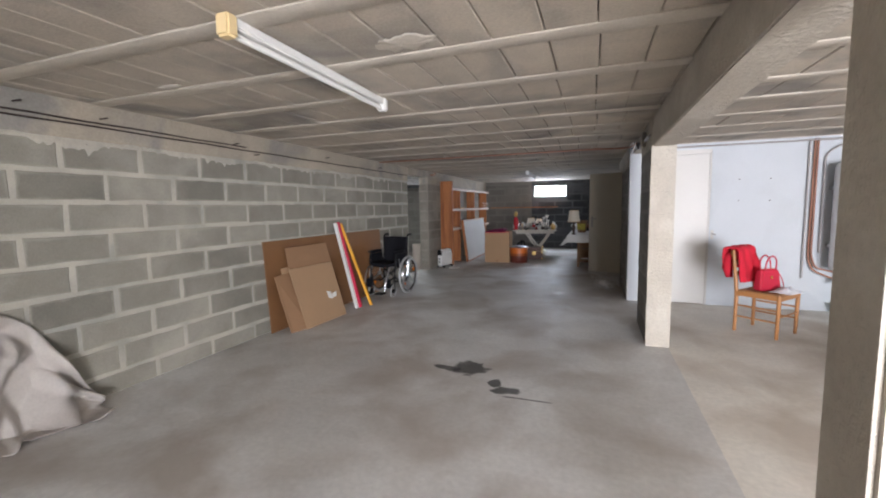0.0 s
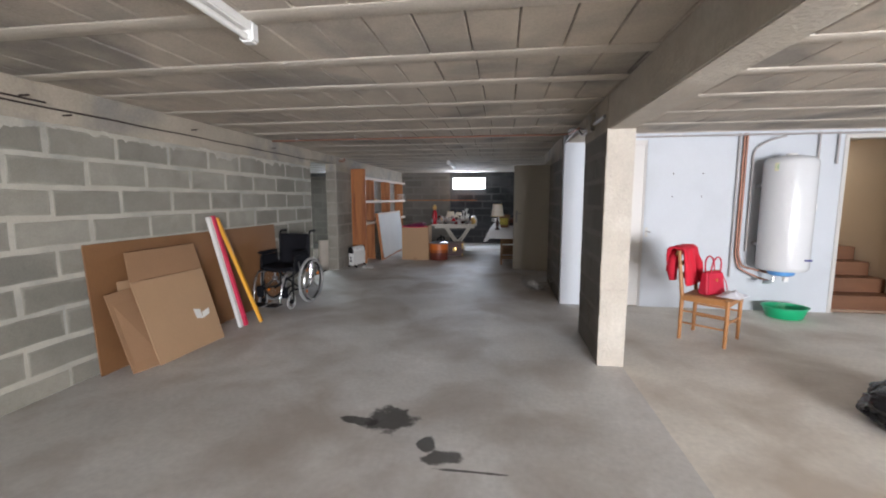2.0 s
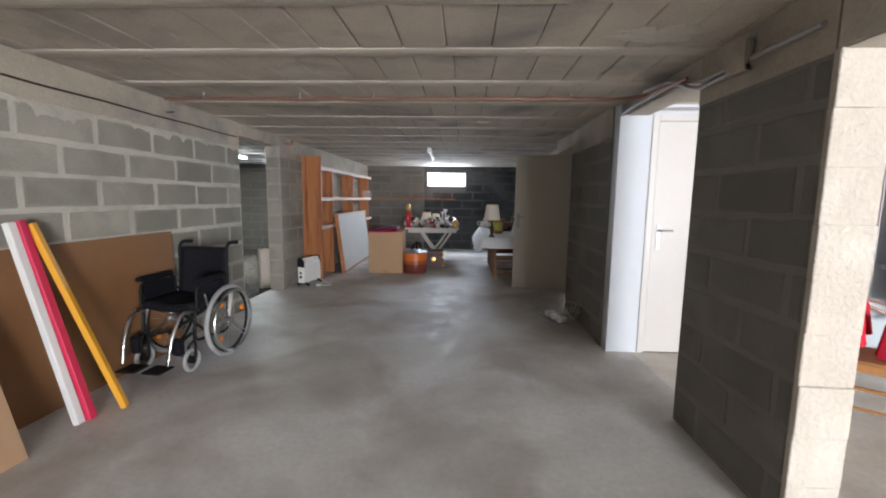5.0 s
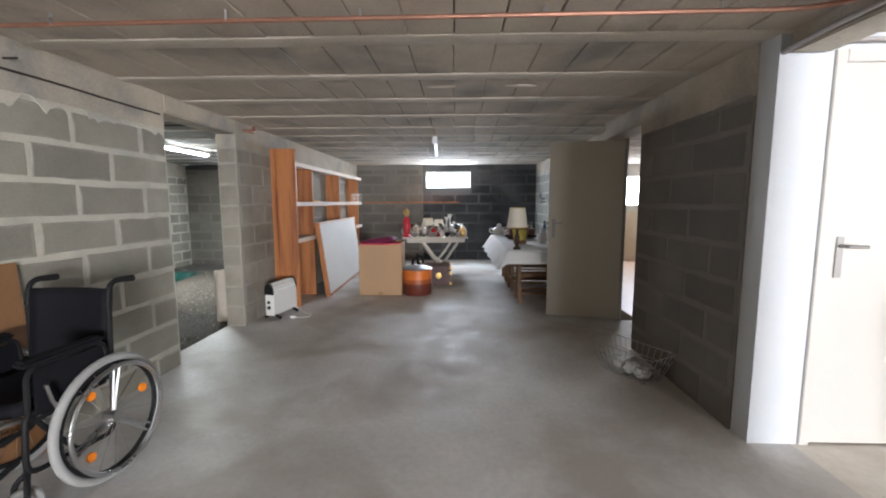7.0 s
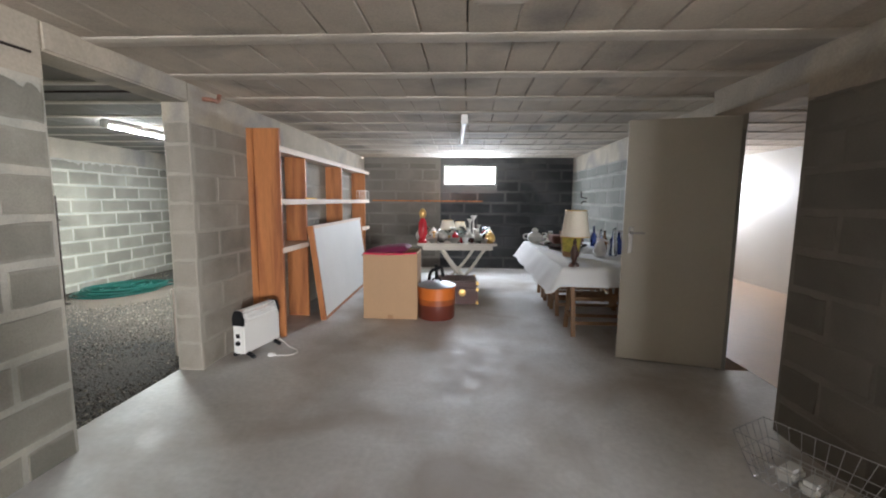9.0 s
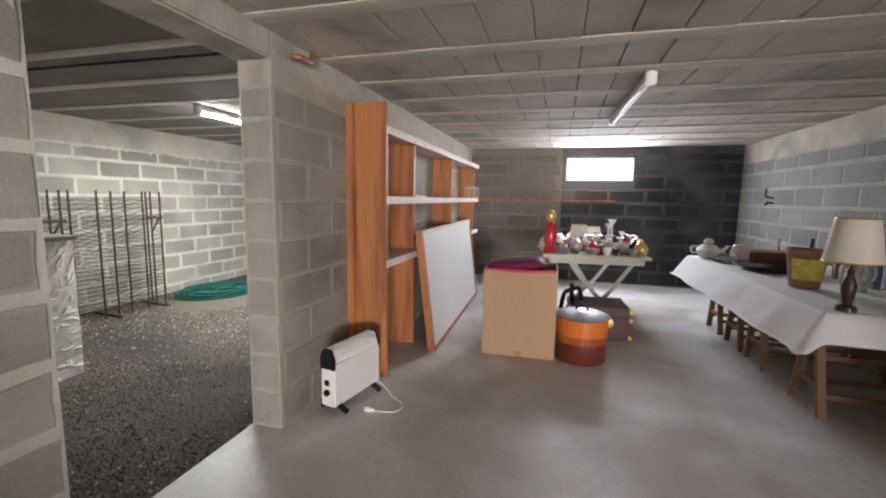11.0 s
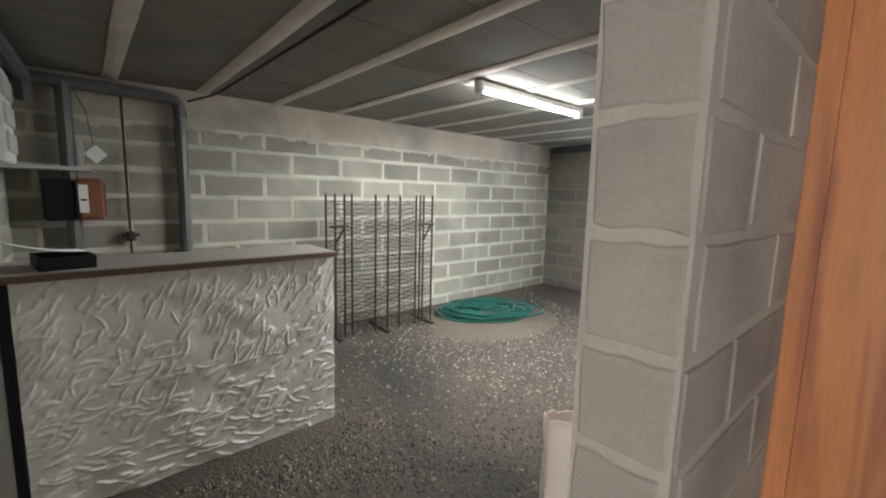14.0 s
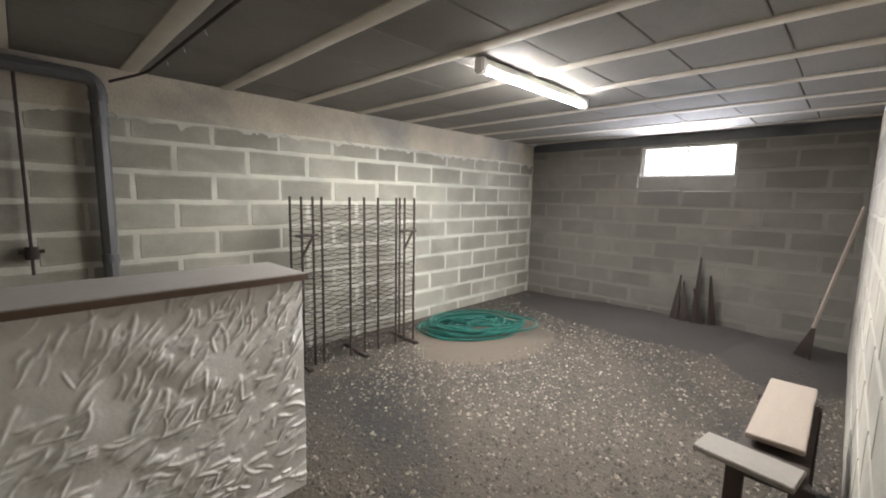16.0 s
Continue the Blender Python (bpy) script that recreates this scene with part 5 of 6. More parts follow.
def handbag():
    t = thing("red_handbag", (1.755, 5.315, 0.456), "red leather handbag with looped handles on the chair", "handbag", rz=28)
    t.scale = (0.86, 0.9, 1.0)
    bm = bmesh.new()
    vs = add_box(bm, -0.15, -0.065, 0, 0.15, 0.065, 0.23)
    for v in vs:
        if v.co.z > 0.1:
            v.co.x *= 0.84
            v.co.y *= 0.55
    bmesh.ops.bevel(bm, geom=bm.edges[:], offset=0.018, segments=3, affect="EDGES")
    finish("body", bm, RED_LEATHER, t, True)
    for s in (-1, 1):
        bar("handle", rounded([(-0.075, 0.03 * s, 0.2), (-0.07, 0.045 * s, 0.33), (0.0, 0.05 * s, 0.385), (0.07, 0.045 * s, 0.33), (0.075, 0.03 * s, 0.2)], 0.06), 0.008, RED_LEATHER, t, 8)
    boxes("zip", [(-0.11, -0.006, 0.229, 0.11, 0.006, 0.234)], BRASS, t)
    boxes("buckle", [(-0.012, -0.062, 0.13, 0.012, -0.05, 0.16)], BRASS, t, 0.003)
    bar("strap", rounded([(0.1, -0.03, 0.21), (0.17, -0.05, 0.1), (0.15, -0.08, 0.0)], 0.05), 0.006, RED_LEATHER, t, 6)


handbag()
pc = thing("crumpled_cloth", (1.90, 5.19, 0.452), "white crumpled cloth with blue print on the chair seat", "cloth", rz=45)
sheet("cloth", lambda u, v: (-0.16 + 0.26 * u, -0.1 + 0.2 * v, 0.016 + 0.05 * math.sin(math.pi * u) * math.sin(math.pi * v) + crumple((u, v, 0), 0.045, 6, 2) * math.sin(math.pi * u) * math.sin(math.pi * v)), 24, 20, material("white_printed_cloth", (0.78, 0.78, 0.82), 0.85, var=0.2, big=20, fine=120, bump=0.2, other=(0.45, 0.47, 0.62), blotch=-0.03), pc, 0.004)

bs = thing("washing_up_bowl", (3.0, 6.23, 0), "green plastic bowl under the water heater", "bowl")
lathe("body", [(0, 0.0), (0.17, 0.0), (0.185, 0.01), (0.225, 0.125), (0.24, 0.128), (0.24, 0.135), (0.218, 0.133), (0.178, 0.014), (0, 0.008)], GREEN, bs, seg=40, squash=0.85)
bb = thing("bin_bag", (2.3, 3.62, 0), "crumpled black polythene sack on the pale floor", "bag")
bm = bmesh.new()
bmesh.ops.create_icosphere(bm, subdivisions=5, radius=1)
for v in bm.verts:
    n = v.co.normalized()
    r = 1 + 0.16 * noise.noise(n * 2.2) + 0.07 * abs(noise.noise(n * 6)) + 0.04 * noise.noise(n * 14)
    v.co = Vector((n.x * 0.37 * r, n.y * 0.33 * r, max(0.0, 0.12 + n.z * 0.17 * r)))
finish("sack", bm, BIN_BAG, bb, True)

# dust sheet heaped over a box against the wall
ds = thing("dust_sheet", (-3.3, 1.35, 0), "grey-white dust sheet thrown over a box by the wall", "sheet")


def drape(u, v):
    y = -0.75 + 1.27 * u
    h = 0.80 * math.exp(-((y - 0.02) / 0.42) ** 4) + 0.02
    h *= 1 - 0.45 * max(0.0, y) - 0.12 * abs(math.sin(3 * y))
    s = v
    x = -0.17 + 0.13 * s + 0.30 * max(0.0, s - 0.62) + 0.09 * math.sin(15 * u + 5 * s + 2 * math.sin(7 * u)) * s * (1.2 - s) + 0.012 * math.sin(31 * u + 9 * s + 3 * math.sin(11 * u)) * min(1, 2 * s) + crumple((u * 3, v * 2, 0), 0.18, 2.6, 4) * min(1, 3 * s)
    z = h * (1 - min(1, s / 0.78) ** 1.5) + 0.012 + 0.05 * max(0, noise.noise(Vector((u * 9, v * 7, 1)))) * (s > 0.3)
    y += crumple((u * 4, v * 3, 5), 0.08, 1.2, 2) * s
    return (max(x, -0.18), y, max(z, 0.008))


sheet("cloth", drape, 70, 50, DUST_SHEET, ds, 0.006)


# ---- ceiling fittings, pipes and cables ----
def tube_light(at, length, rz, lit, label, z=2.19):
    t = thing("tube_light", (*at, z), label, "tube light", "ceiling tube lights", rz)
    boxes("batten", [(-0.024, -length / 2, -0.045, 0.024, length / 2, 0.0)], PLASTIC_WHITE, t, 0.006)
    tb = bar("tube", [(0, -length / 2 + 0.03, -0.068), (0, length / 2 - 0.03, -0.068)], 0.015, glow("lit_tube", (0.95, 1.0, 0.94), 40.0) if lit else PLASTIC_WHITE, t, 14)
    YELLOWED = material("yellowed_plastic", (0.70, 0.55, 0.30), 0.5, var=0.1, bump=0)
    for s in (-1, 1):
        boxes("end_cap", [(-0.034, s * length / 2 - 0.03, -0.09, 0.034, s * length / 2 + 0.03, 0.002)], YELLOWED if s < 0 and z < 2.2 and at[1] < 5 else PLASTIC_WHITE, t, 0.01)
    return t


tube_light((-1.45, 2.08), 1.42, 2, False, "unlit fluorescent batten with a yellowed end cap", 2.195)
tube_light((-1.49, 10.5), 1.5, 2, False, "unlit fluorescent batten on the far ceiling", 2.195)
tube_light((-5.485, 10.775), 1.32, 0, True, "lit fluorescent tube on the cellar ceiling", 2.222)

cpipe = tagged(bars("ceiling_pipe", [rounded([(-3.35, 6.18, 2.155), (0.05, 6.15, 2.155), (0.3, 6.1, 2.14), (0.42, 5.9, 2.12), (0.44, 5.4, 2.1)], 0.1)], 0.011, COPPER), "copper pipe crossing under the ceiling joists", "pipe", kind="structure")
bars("clip", [[(x, 6.165, 2.15), (x, 6.165, 2.2)] for x in (-3.0, -2.2, -1.6, -0.8, -0.05)], 0.006, STEEL, cpipe)
tagged(bars("wall_cable", [[(-3.484, 0.0 + 0.25 * i, 2.035 + 0.003 * math.sin(i * 1.7)) for i in range(-6, 31)], [(-3.482, -1 + 0.3 * i, 2.065 + 0.003 * math.sin(i * 2.3)) for i in range(0, 16)]], 0.0065, RUST), "thin cables clipped along the top of the block wall", "cable", kind="structure")
tagged(bars("hall_cable", [rounded([(0.485, 4.5, 2.05), (0.485, 5.3, 2.06), (0.47, 5.6, 2.13), (0.47, 6.3, 2.12), (0.488, 6.7, 2.1), (0.488, 8.1, 2.1)], 0.1), rounded([(0.47, 4.9, 2.02), (0.47, 5.35, 2.02), (0.44, 5.6, 2.14), (0.42, 5.95, 2.16)], 0.08)], 0.014, GREY_PIPE), "grey pipes and cables along the beam", "cable", kind="structure")
tagged(bars("wall_nail", [[(-3.5, y, z), (-3.44, y + 0.02, z + 0.006)] for y, z in ((1.62, 2.12), (2.12, 2.10), (3.35, 2.08), (3.62, 2.0), (4.9, 2.1), (6.4, 2.09))], 0.006, RUST), "rusty nails and ties left in the ring beam", "nail", kind="structure")
jb = tagged(boxes("junction_box", [(0.455, 4.9, 2.0, 0.4945, 5.06, 2.15)], BAND, bevel=0.006), "old junction box high on the stub wall", "junction box")
for i, (x, y, w, l) in enumerate(((-0.9, 1.93, 0.17, 0.09), (0.1, 5.02, 0.22, 0.13), (-2.6, 2.0, 0.10, 0.03), (-1.3, 7.45, 0.13, 0.04), (-0.7, 7.44, 0.1, 0.03))):
    sp = tagged(sheet("plaster_splash", lambda u, v, x=x, y=y, w=w, l=l, i=i: (x + w * v * math.cos(2 * math.pi * u) * (1 + 0.5 * noise.noise(Vector((3 * math.cos(2 * math.pi * u), 3 * math.sin(2 * math.pi * u), i)))), y + l * v * math.sin(2 * math.pi * u) * (1 + 0.6 * noise.noise(Vector((3 * math.cos(2 * math.pi * u), 3 * math.sin(2 * math.pi * u), i + 9)))), 2.206 - 0.010 * (1 - v * v)), 32, 5, JOIST, None, 0.004), "pale mortar splash on the ceiling blocks", "mortar splash", kind="structure")

# wire basket by the hall wall
wb = thing("wire_basket", (0.205, 7.47, 0), "white wire basket with packaging standing by the wall", "basket", rz=30)
wb.scale = (0.8, 0.74, 1.1)


def rect(hx, hy, z):
    return [(-hx, -hy, z), (hx, -hy, z), (hx, hy, z), (-hx, hy, z), (-hx, -hy, z)]


lines = [rect(0.12 + 0.06 * z / 0.2, 0.26 + 0.12 * z / 0.2, z) for z in (0.004, 0.06, 0.12, 0.2)]
for i in range(11):
    f = -1 + 2 * i / 10
    lines += [[(s * 0.18, f * 0.38, 0.2), (s * 0.12, f * 0.26, 0.004)] for s in (-1, 1)]
    lines += [[(s * 0.12, f * 0.26, 0.004) for s in (-1, 1)]]
for i in range(6):
    f = -1 + 2 * i / 5
    lines += [[(f * 0.18, s * 0.38, 0.2), (f * 0.12, s * 0.26, 0.004)] for s in (-1, 1)]
bars("wire", lines, 0.0024, STEEL, wb, 5)["kind"] = "stuff"
for i in range(3):
    boxes("packet", [(-0.08, -0.2 + 0.13 * i, 0.01 + 0.01 * i, 0.08, -0.09 + 0.13 * i, 0.07 + 0.01 * i)], PLASTIC_WHITE, wb, 0.02)


# ---- cellar bay ----
WOOD_EDGE = material("dark_worn_edge_wood", (0.12, 0.075, 0.05), 0.7, var=0.4, big=5, fine=40, bump=0.2, stretch=(5, 0.7, 5))


def counter():
    """A bar counter faced with trowelled plaster in deep strokes."""
    t = thing("plastered_counter", (-5.72, 8.26, -0.125), "bar counter faced in swirled white plaster with grey top", "counter")
    rnd = random.Random(4)
    strokes = []
    for k in range(560):
        zz = rnd.uniform(0, 1.1)
        a = rnd.gauss(radians(-8 + 62 * min(1, zz / 0.8)), radians(20))
        strokes.append((rnd.uniform(-0.8, 0.8), zz, math.cos(a), math.sin(a), rnd.uniform(0.02, 0.06), rnd.uniform(0.0045, 0.0085), rnd.uniform(0.4, 1.3), rnd.uniform(-6, 6)))
    S = np.array(strokes)
    nu, nv = 420, 290
    Y, Zz = np.meshgrid(np.linspace(-0.66, 0.80, nu + 1), np.linspace(0, 1.10, nv + 1), indexing="ij")
    H = np.zeros_like(Y)
    for y0, z0, c, s, ln, w, amp, bend in S:
        du = (Y - y0) * c + (Zz - z0) * s
        dv = -(Y - y0) * s + (Zz - z0) * c + bend * du * du
        ridge = np.exp(-(du / ln) ** 4) * (np.exp(-(dv / w) ** 2) + 0.22 * np.exp(-((dv + 3 * w) / (3 * w)) ** 2))
        H = H + amp * ridge
    H = 0.013 * np.tanh(0.9 * H) + 0.006 * np.sin(9 * Y + 2 * np.sin(7 * Zz)) * np.sin(8 * Zz + 1.5 * np.sin(6 * Y))
    verts = [(float(h), float(y), float(z)) for h, y, z in zip(H.ravel(), Y.ravel(), Zz.ravel())]
    faces = [(i * (nv + 1) + j, (i + 1) * (nv + 1) + j, (i + 1) * (nv + 1) + j + 1, i * (nv + 1) + j + 1) for i in range(nu) for j in range(nv)]
    me = bpy.data.meshes.new("plaster_face")
    me.from_pydata(verts, [], faces)
    me.materials.append(PLASTER)
    me.shade_smooth()
    new("plaster_face", me).parent = t
    boxes("core", [(-0.14, -0.66, 0.0, -0.012, 0.80, 1.10)], PLASTER, t, 0.003)
    boxes("end_post", [(-0.14, -0.70, 0.0, 0.012, -0.664, 1.10)], BLACK, t, 0.003)
    boxes("end_panel", [(-0.14, -0.80, 0.0, -0.02, -0.704, 1.10)], DOOR_WHITE, t, 0.003)
    boxes("top_edge", [(0.0362, -0.82, 1.104, 0.042, 0.815, 1.134)], WOOD_EDGE, t, 0.002)
    boxes("top_slab", [(-0.42, -0.82, 1.102, 0.035, 0.815, 1.138)], material("grey_counter_top", (0.36, 0.33, 0.30), 0.6, var=0.3, big=5, fine=50, bump=0.15), t, 0.006)
    return t


counter()
tray = thing("document_tray", (-5.86, 7.775, 1.014), "black tray with white papers on the counter", "tray", rz=10)
boxes("body", [(-0.12, -0.10, 0, 0.12, 0.10, 0.012), (-0.12, -0.10, 0.012, -0.108, 0.10, 0.06), (0.108, -0.10, 0.012, 0.12, 0.10, 0.06), (-0.108, -0.10, 0.012, 0.108, -0.088, 0.06), (-0.108, 0.088, 0.012, 0.108, 0.10, 0.06)], BLACK, tray, 0.003)
sheet("paper", lambda u, v: (-0.1 + 0.2 * u, -0.20 + 0.27 * v, 0.066 + 0.06 * (1 - v) ** 2 + 0.01 * u), 8, 10, LINEN, tray, 0.002)


def bottle_rack():
    t = thing("wire_bottle_rack", (-7.2, 10.38, -0.125), "rusty wire bottle rack standing against the cellar wall", "rack", rz=-5)
    ys = (-0.6, -0.5, -0.42, -0.15, 0.0, 0.15, 0.36, 0.46, 0.58)
    lines = []
    for y in ys:
        for x in ((-0.13, 0.13) if abs(y) > 0.55 else (0.13,)):
            lines.append([(x, y, 0), (x, y, 1.5)])
    bars("post", lines, 0.011, RUST, t, 6)
    wires = []
    for k in range(26):
        z = 0.14 + 0.05 * k
        for x in (-0.13, 0.13):
            wires.append([(x, -0.62 + 1.22 * i / 24, z + 0.012 * math.sin(i * 1.6 + k)) for i in range(25)])
    bars("wire", wires, 0.004, RUST, t, 4)["kind"] = "stuff"
    bars("tie", [[(-0.13, y, z), (0.13, y, z)] for y in ys for z in (0.1, 0.45, 0.8, 1.15, 1.42)], 0.003, RUST, t, 4)["kind"] = "stuff"
    for y in (-0.6, -0.06, 0.52):
        boxes("foot", [(-0.2, y - 0.02, 0.0, 0.27, y + 0.02, 0.03)], RUST, t, 0.004)
    for y in (-0.66, 0.40):
        bars("bracket", [[(0.14, y, 1.17), (0.14, y + 0.2, 1.17)], [(0.14, y + 0.16, 1.17), (0.14, y + 0.05, 0.98)]], 0.012, RUST, t, 6)


bottle_rack()
HOSE = material("green_hose", (0.008, 0.085, 0.068), 0.45, var=0.25, big=6, fine=40, bump=0.05)
hs = thing("garden_hose", (-6.8, 11.72, -0.125), "heap of coiled green garden hose on the gravel", "hose", rz=60)
rnd = random.Random(8)
pts = []
for i in range(620):
    a = i * 0.19
    k = i / 620
    rr = 0.25 + 0.8 * abs(math.sin(i * 0.023 + 0.8 * noise.noise(Vector((i * 0.05, 1, 0)))))
    pts.append((0.55 * noise.noise(Vector((i * 0.033, 5, 0))) + 0.50 * rr * math.cos(a), 0.4 * noise.noise(Vector((i * 0.037, 9, 0))) + 0.36 * rr * math.sin(a), 0.014 + 0.085 * k + 0.03 * abs(noise.noise(Vector((i * 0.15, 3, 0))))))
bar("coil", pts, 0.0125, HOSE, hs, 6)

PVC = material("grey_drain_pipe", (0.10, 0.097, 0.094), 0.45, var=0.25, big=5, fine=50, bump=0.05)
dp = tagged(bars("drain_pipe", [rounded([(-7.47, 7.5, 2.15), (-7.47, 8.53, 2.13), (-7.47, 8.53, -0.12)], 0.09, 8), rounded([(-7.47, 7.8, 2.15), (-7.47, 7.8, 0.5)], 0.02), rounded([(-7.45, 7.6, 1.98), (-7.4, 7.6, 2.14), (-6.2, 7.55, 2.16)], 0.1)], 0.047, PVC), "dark grey drain pipe along the cellar wall", "pipe", kind="structure")
bars("collar", [[(-7.47, 8.53, z), (-7.47, 8.53, z + 0.06)] for z in (0.9, 1.82, 1.98)], 0.054, PVC, dp, 12)
tagged(bars("cellar_cable", [rounded([(-7.5, 8.6, 2.13), (-7.3, 8.78, 2.19), (-3.8, 8.86, 2.2)], 0.1), [(-7.5, 8.14, 2.1), (-7.5, 8.14, 0.85)]], 0.009, RUST), "thin cable and conduit in the cellar", "cable", kind="structure")
tagged(bars("cable_clip", [[(x, 8.84, 2.185), (x, 8.84, 2.226)] for x in (-7.0, -6.62, -6.23, -5.6)], 0.007, CHROME), "small shiny clips holding the cellar cable", "clip", kind="structure")
tagged(bar("pipe_stub", rounded([(-3.52, 8.81, 2.13), (-3.44, 8.81, 2.125), (-3.44, 8.92, 2.13), (-3.44, 8.94, 2.19)], 0.035), 0.017, COPPER), "rusty copper pipe stub bent out of the pier top", "pipe", kind="structure")
mb = thing("meter_box", (-7.53, 7.86, 1.13), "brown meter box with a white label on the wall", "meter box")
BROWN_BOX = material("brown_box_paint", (0.20, 0.075, 0.035), 0.5, var=0.25, bump=0.05)
boxes("body", [(0, -0.035, 0, 0.15, 0.14, 0.32)], BROWN_BOX, mb, 0.025, 3)
boxes("dark_case", [(0, -0.22, 0.0, 0.13, -0.04, 0.31)], BLACK, mb, 0.012)
boxes("label", [(0.1505, -0.02, 0.06, 0.154, 0.035, 0.27)], PLASTIC_WHITE, mb)
boxes("print_bar", [(0.1545, -0.01, 0.15, 0.157, 0.025, 0.165)], BLACK, mb)
slab("shelf_cellar", [(-7.54, 7.46, 1.50, -7.2, 7.92, 1.525)], DOOR_WHITE, "white shelf board in the cellar corner", 0.003)
tg = tagged(boxes("paper_tag", [(-0.004, -0.05, -0.05, 0.004, 0.05, 0.05)], PLASTIC_WHITE, bevel=0.001), "small white paper tag hanging in the corner", "tag")
tg.matrix_world = pose(-7.40, 7.96, 1.63, 45, 0, 0)
tagged(bar("tag_string", [(-7.41, 7.95, 1.70), (-7.46, 7.92, 1.95), (-7.47, 7.85, 2.12)], 0.003, RUST), "thin string holding a paper tag", "string")
vl = thing("stop_valve", (-7.5, 8.14, 0.95), "rusty stop valve on the cellar conduit", "valve")
lathe("body", [(0, 0), (0.03, 0.0), (0.04, 0.03), (0.03, 0.08), (0, 0.08)], RUST, vl)
bar("handle", [(0.0, -0.06, 0.05), (0.0, 0.06, 0.05)], 0.012, RUST, vl)
cb = thing("wall_cabinet", (-6.9, 7.45, 1.52), "pale cabinet of fuse boards on the near cellar wall", "cabinet")
boxes("body", [(-0.3, 0.006, 0, 0.2, 0.10, 0.55)], PLASTIC_WHITE, cb, 0.006)
for z in (0.06, 0.22, 0.38):
    boxes("cover", [(-0.25, 0.101, z, 0.15, 0.115, z + 0.12)], DOOR_WHITE, cb, 0.004)

# bench of rough planks behind the pier
BENCH = material("pale_dusty_plank", (0.27, 0.215, 0.175), 0.75, var=0.25, big=6, fine=40, bump=0.15, stretch=(5, 0.7, 5))
bn = thing("plank_bench", (-3.95, 10.5, -0.125), "rough bench of pale planks and weathered boards", "bench")
boxes("plank", [(-0.10, -0.25, 0.505, 0.10, 0.55, 0.53)], BENCH, bn, 0.004)
boxes("cross_board", [(-0.18, -0.50, 0.478, 0.16, -0.33, 0.502)], material("weathered_board", (0.22, 0.195, 0.17), 0.85, var=0.3, big=6, fine=40, bump=0.2), bn, 0.004, m=pose(0, 0, 0, 0, 0, -8))
for x in (-0.1, 0.1):
    for y in (-0.42, 0.40):
        boxes("leg", [(x - 0.03, y - 0.03, 0, x + 0.03, y + 0.03, 0.478)], RUST, bn, 0.004)
boxes("apron", [(-0.12, -0.42, 0.42, 0.12, 0.42, 0.476)], RUST, bn, 0.004)
sb = thing("white_sack", (-4.05, 9.32, -0.125), "torn off-white paper sack standing by the pier", "sack", rz=38)
bm = bmesh.new()
rows = []
for i in range(9):
    z = 0.64 * i / 8
    row = []
    for k in range(24):
        u = 2 * math.pi * k / 24
        c, s = math.cos(u), math.sin(u)
        r = 1 + 0.10 * noise.noise(Vector((c * 2, s * 2, z * 4)))
        row.append(bm.verts.new((0.15 * r * math.copysign(abs(c) ** 0.6, c), 0.07 * r * math.copysign(abs(s) ** 0.6, s) * (1 - 0.3 * i / 8), z + (0.03 * noise.noise(Vector((c * 4, s * 4, 1))) if i == 8 else 0))))
    rows.append(row)
for a, b in zip(rows, rows[1:]):
    for k in range(24):
        bm.faces.new((a[k], a[(k + 1) % 24], b[(k + 1) % 24], b[k]))
bm.faces.new(rows[0][::-1])
so = finish("paper", bm, material("off_white_paper", (0.66, 0.58, 0.50), 0.8, var=0.2, big=6, fine=60, bump=0.2), sb, True)
m = so.modifiers.new("thickness", "SOLIDIFY")
m.thickness = 0.004

# broom, stakes and spoil by the end wall
br = thing("old_broom", (-3.98, 13.25, -0.125), "old broom with a long pale handle against the wall", "broom")
bar("handle", [(0.0, 0.0, 0.3), (0.24, 0.25, 1.5)], 0.015, BENCH, br)
bm = bmesh.new()
rnd = random.Random(2)
for k in range(70):
    x, y = rnd.uniform(-0.1, 0.05), rnd.uniform(-0.06, 0.05)
    sweep(bm, [(0.02 + x * 0.15, y * 0.2, 0.36), (x - 0.03, y - 0.03, 0.0 + rnd.uniform(0, 0.05))], [0.006, 0.004], 4)
finish("bristles", bm, RUST, br)
for i, (x, h, lean) in enumerate(((-5.28, 0.62, 3), (-5.16, 0.55, -4), (-5.05, 0.86, 2), (-4.96, 0.5, -12), (-4.86, 0.66, -2))):
    st = boxes("old_stake", [(-0.045, -0.03, 0, 0.045, 0.03, h)], RUST, bevel=0.006)
    for v in st.data.vertices:
        if v.co.z > h - 0.03:
            v.co.x *= 0.2
            v.co.y *= 0.3
    st.matrix_world = pose(x, 13.72, -0.125, -7, lean, 10 * i)
    tagged(st, "dark weathered pointed stake leaning on the wall", "stake", "stakes at the end wall")


def mound(name, cx, cy, rx, ry, h, mat, label):
    def f(u, v):
        a, r = 2 * math.pi * u, v
        x, y = cx + rx * r * math.cos(a), cy + ry * r * math.sin(a)
        return (max(x, -7.545), min(y, 13.945), -0.124 + h * (1 - r * r) * (0.8 + 0.5 * noise.noise(Vector((x * 2, y * 2, 0)))) - 0.01 * r)
    return tagged(sheet(name, f, 40, 12, mat), label, "earth", kind="stuff")


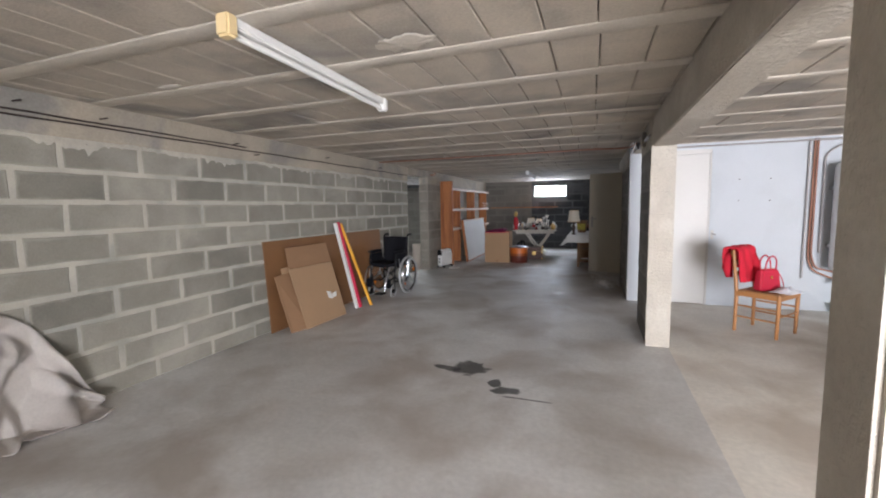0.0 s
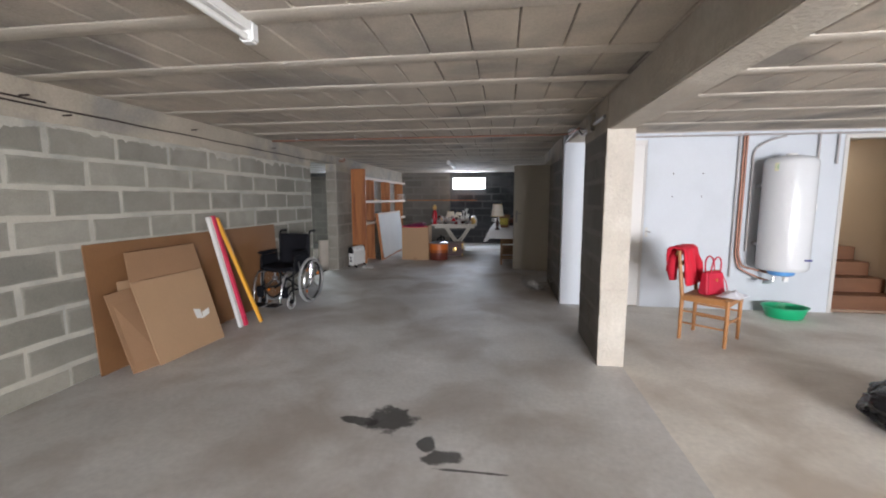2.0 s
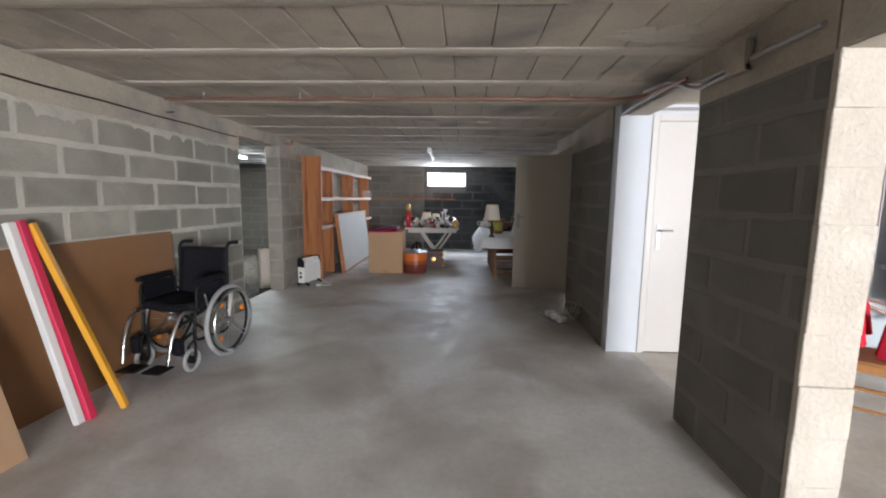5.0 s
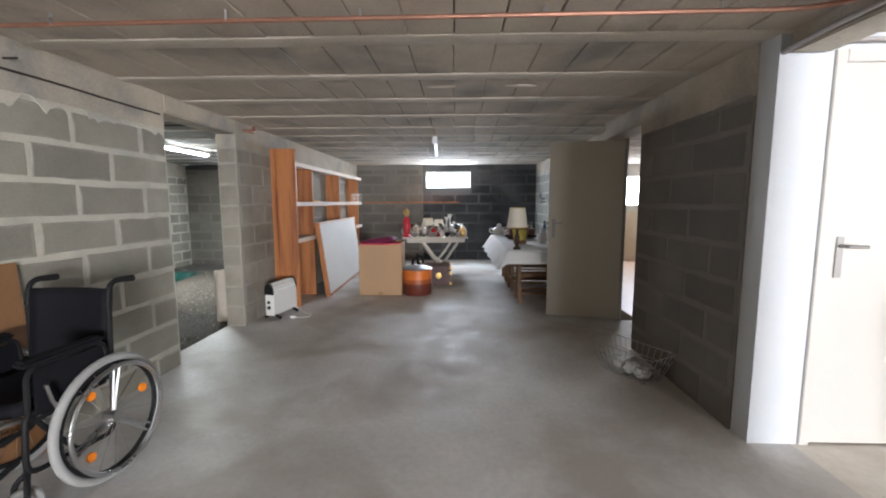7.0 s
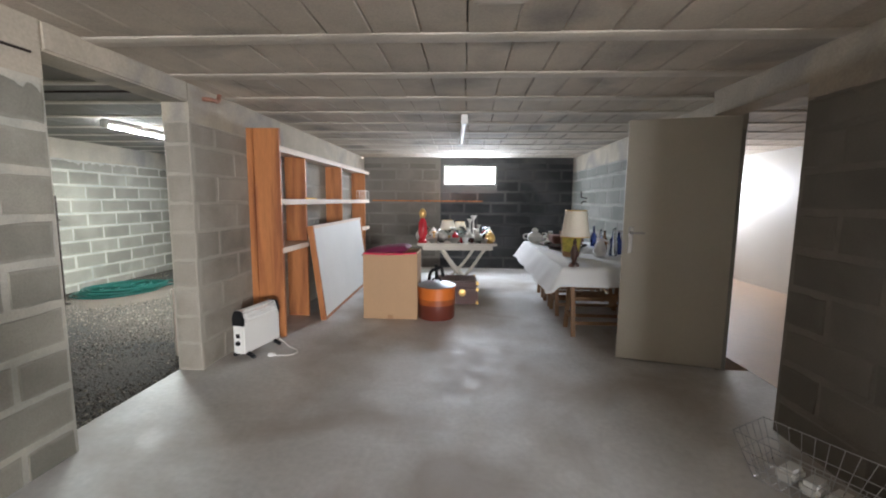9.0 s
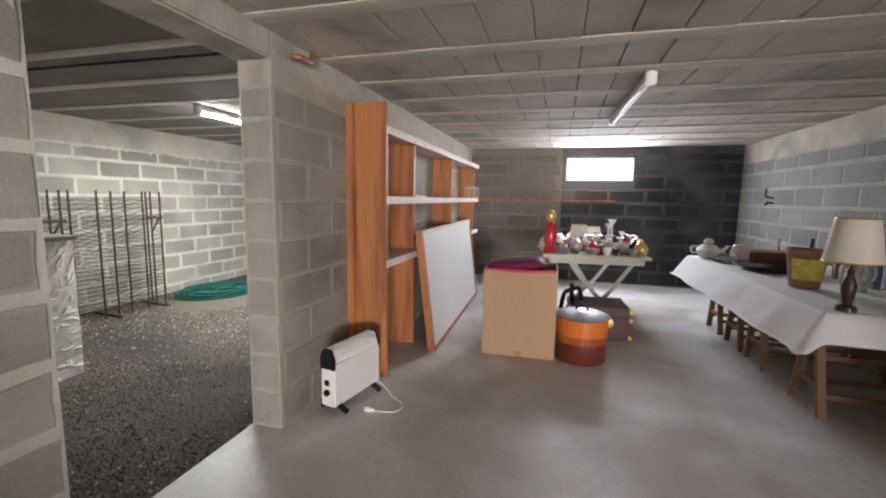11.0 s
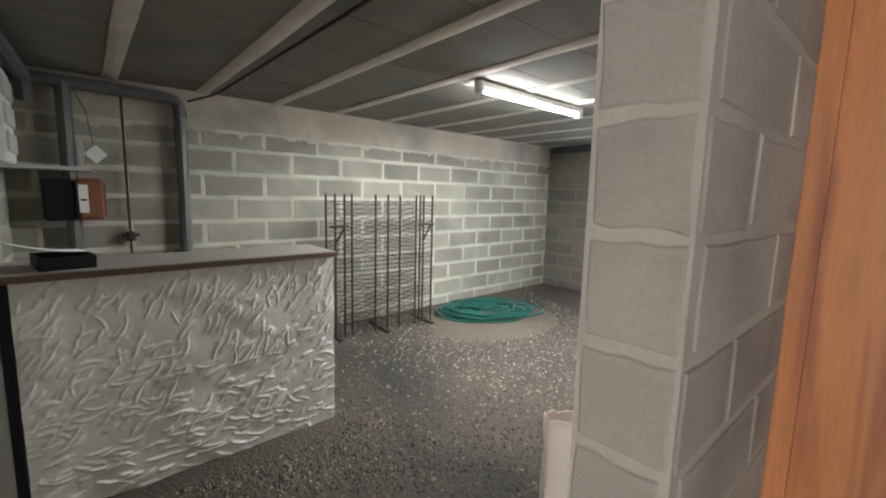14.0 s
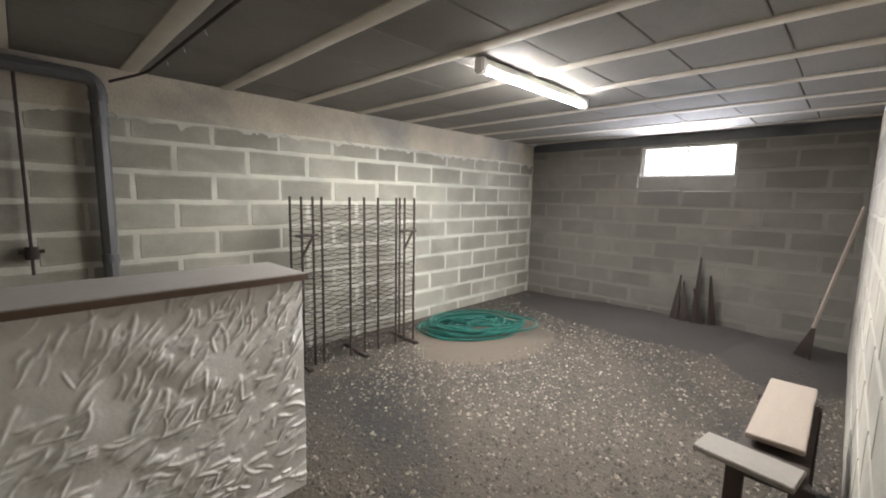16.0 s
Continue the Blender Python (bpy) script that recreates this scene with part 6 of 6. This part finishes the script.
EARTH = material("dark_damp_earth", (0.045, 0.037, 0.031), 0.95, var=0.5, big=3, fine=50, bump=0.8, dist=0.02)
SAND = material("dry_sandy_earth", (0.10, 0.08, 0.06), 0.95, var=0.35, big=3, fine=50, bump=0.6, dist=0.015)
mound("earth_heap", -5.6, 13.5, 1.9, 0.8, 0.10, EARTH, "low heap of dark damp earth along the end wall")
mound("earth_heap", -4.1, 13.2, 0.6, 0.9, 0.13, EARTH, "dark earth heap in the cellar corner")
mound("sand_patch", -6.6, 11.6, 0.85, 1.1, 0.03, SAND, "dry sandy patch under the hose")

# loose stones of the gravel floor
rnd = random.Random(21)
verts, faces = [], []
for k in range(70000):
    y = 7.5 + 6.2 * rnd.random() ** 1.3
    x = rnd.uniform(-7.5, -3.72)
    if noise.noise(Vector((x * 0.8, y * 0.8, 3))) < rnd.uniform(-0.5, 0.25) or (x < -5.55 and y < 9.08):
        continue
    r = rnd.choice((0.005, 0.006, 0.008, 0.011, 0.015)) * rnd.uniform(0.8, 1.2)
    b, a = len(verts), rnd.uniform(0, 6.28)
    for i in range(5):
        q = r * rnd.uniform(0.7, 1.3)
        verts.append((x + q * math.cos(a + i * 1.2566), y + q * math.sin(a + i * 1.2566), -0.127))
    verts.append((x + r * rnd.uniform(-0.3, 0.3), y + r * rnd.uniform(-0.3, 0.3), -0.125 + r * rnd.uniform(0.6, 1.1)))
    faces += [(b + i, b + (i + 1) % 5, b + 5) for i in range(5)]
me = bpy.data.meshes.new("gravel")
me.from_pydata(verts, [], faces)
me.materials.append(STONE)
tagged(new("gravel", me), "loose grey-brown gravel scattered on the cellar floor", "gravel", kind="stuff")


# ---- blocks of the walls ----
BLOCK_MESHES = {}


def block_mesh(length, height, mat, variant):
    key = (round(length, 2), round(height, 2), mat.name, variant)
    if key not in BLOCK_MESHES:
        l, h = key[0] / 2, key[1] / 2
        rnd = random.Random(str(key))
        outline = []
        for (x0, z0), (x1, z1), n in (((-l, -h), (l, -h), 4), ((l, -h), (l, h), 2), ((l, h), (-l, h), 4), ((-l, h), (-l, -h), 2)):
            outline += [(x0 + (x1 - x0) * i / n, z0 + (z1 - z0) * i / n) for i in range(n)]
        bm = bmesh.new()
        back, front = [], []
        for x, z in outline:
            x, z = x + rnd.uniform(-0.006, 0.003) * (1 if x > 0 else -1), z + rnd.uniform(-0.007, 0.003) * (1 if z > 0 else -1)
            back.append(bm.verts.new((x, 0, z)))
            front.append(bm.verts.new((x * (1 - 0.006 / l), -0.0035 - rnd.uniform(0, 0.002), z * (1 - 0.006 / h))))
        bm.faces.new(front)
        for i in range(len(outline)):
            k = (i + 1) % len(outline)
            bm.faces.new((back[i], back[k], front[k], front[i]))
        bm.normal_update()
        me = bpy.data.meshes.new("block")
        bm.to_mesh(me)
        bm.free()
        me.materials.append(mat)
        BLOCK_MESHES[key] = me
    return BLOCK_MESHES[key]


def lay(wall, axis, c, side, a0, a1, z0, z1, holes, shift, zoff, mat):
    rnd = random.Random(wall.name + axis)
    rows = int((z1 - z0) / COURSE) + 3
    k0 = math.floor((z0 - zoff) / COURSE)
    for k in range(k0, k0 + rows):
        lo, hi = max(zoff + k * COURSE, z0) + 0.013, min(zoff + (k + 1) * COURSE, z1) - 0.013
        if hi - lo < 0.06:
            continue
        gaps = [(h[0], h[1]) for h in holes if h[2] < hi - 0.02 and h[3] > lo + 0.02]
        a = a0 - PITCH_B + (shift + (k % 2) * PITCH_B / 2) % PITCH_B
        while a < a1:
            spans = [(max(a, a0), min(a + PITCH_B, a1))]
            for g0, g1 in gaps:
                spans = [s for p, q in spans for s in ((p, min(q, g0)), (max(p, g1), q)) if s[1] > s[0]]
            for p, q in spans:
                if q - p < 0.08:
                    continue
                j = rnd.uniform(-0.004, 0.004)
                ob = new("block", block_mesh(q - p - (0.02 if mat is BLOCK_TAN else rnd.choice((0.02, 0.026, 0.034))), hi - lo + (0.01 if mat is BLOCK_TAN else rnd.choice((0, 0, -0.01))), mat, rnd.randrange(5)))
                mid, z = (p + q) / 2 + j, (lo + hi) / 2 + rnd.uniform(-0.003, 0.003)
                if axis == "y":
                    ob.matrix_world = pose(c, mid, z, rnd.uniform(-0.3, 0.3), 0, 90 if side > 0 else -90)
                else:
                    ob.matrix_world = pose(mid, c, z, 0, rnd.uniform(-0.3, 0.3), 180 if side > 0 else 0)
                ob.parent = wall
            a += PITCH_B


for piece in PIECES:
    lay(*piece)
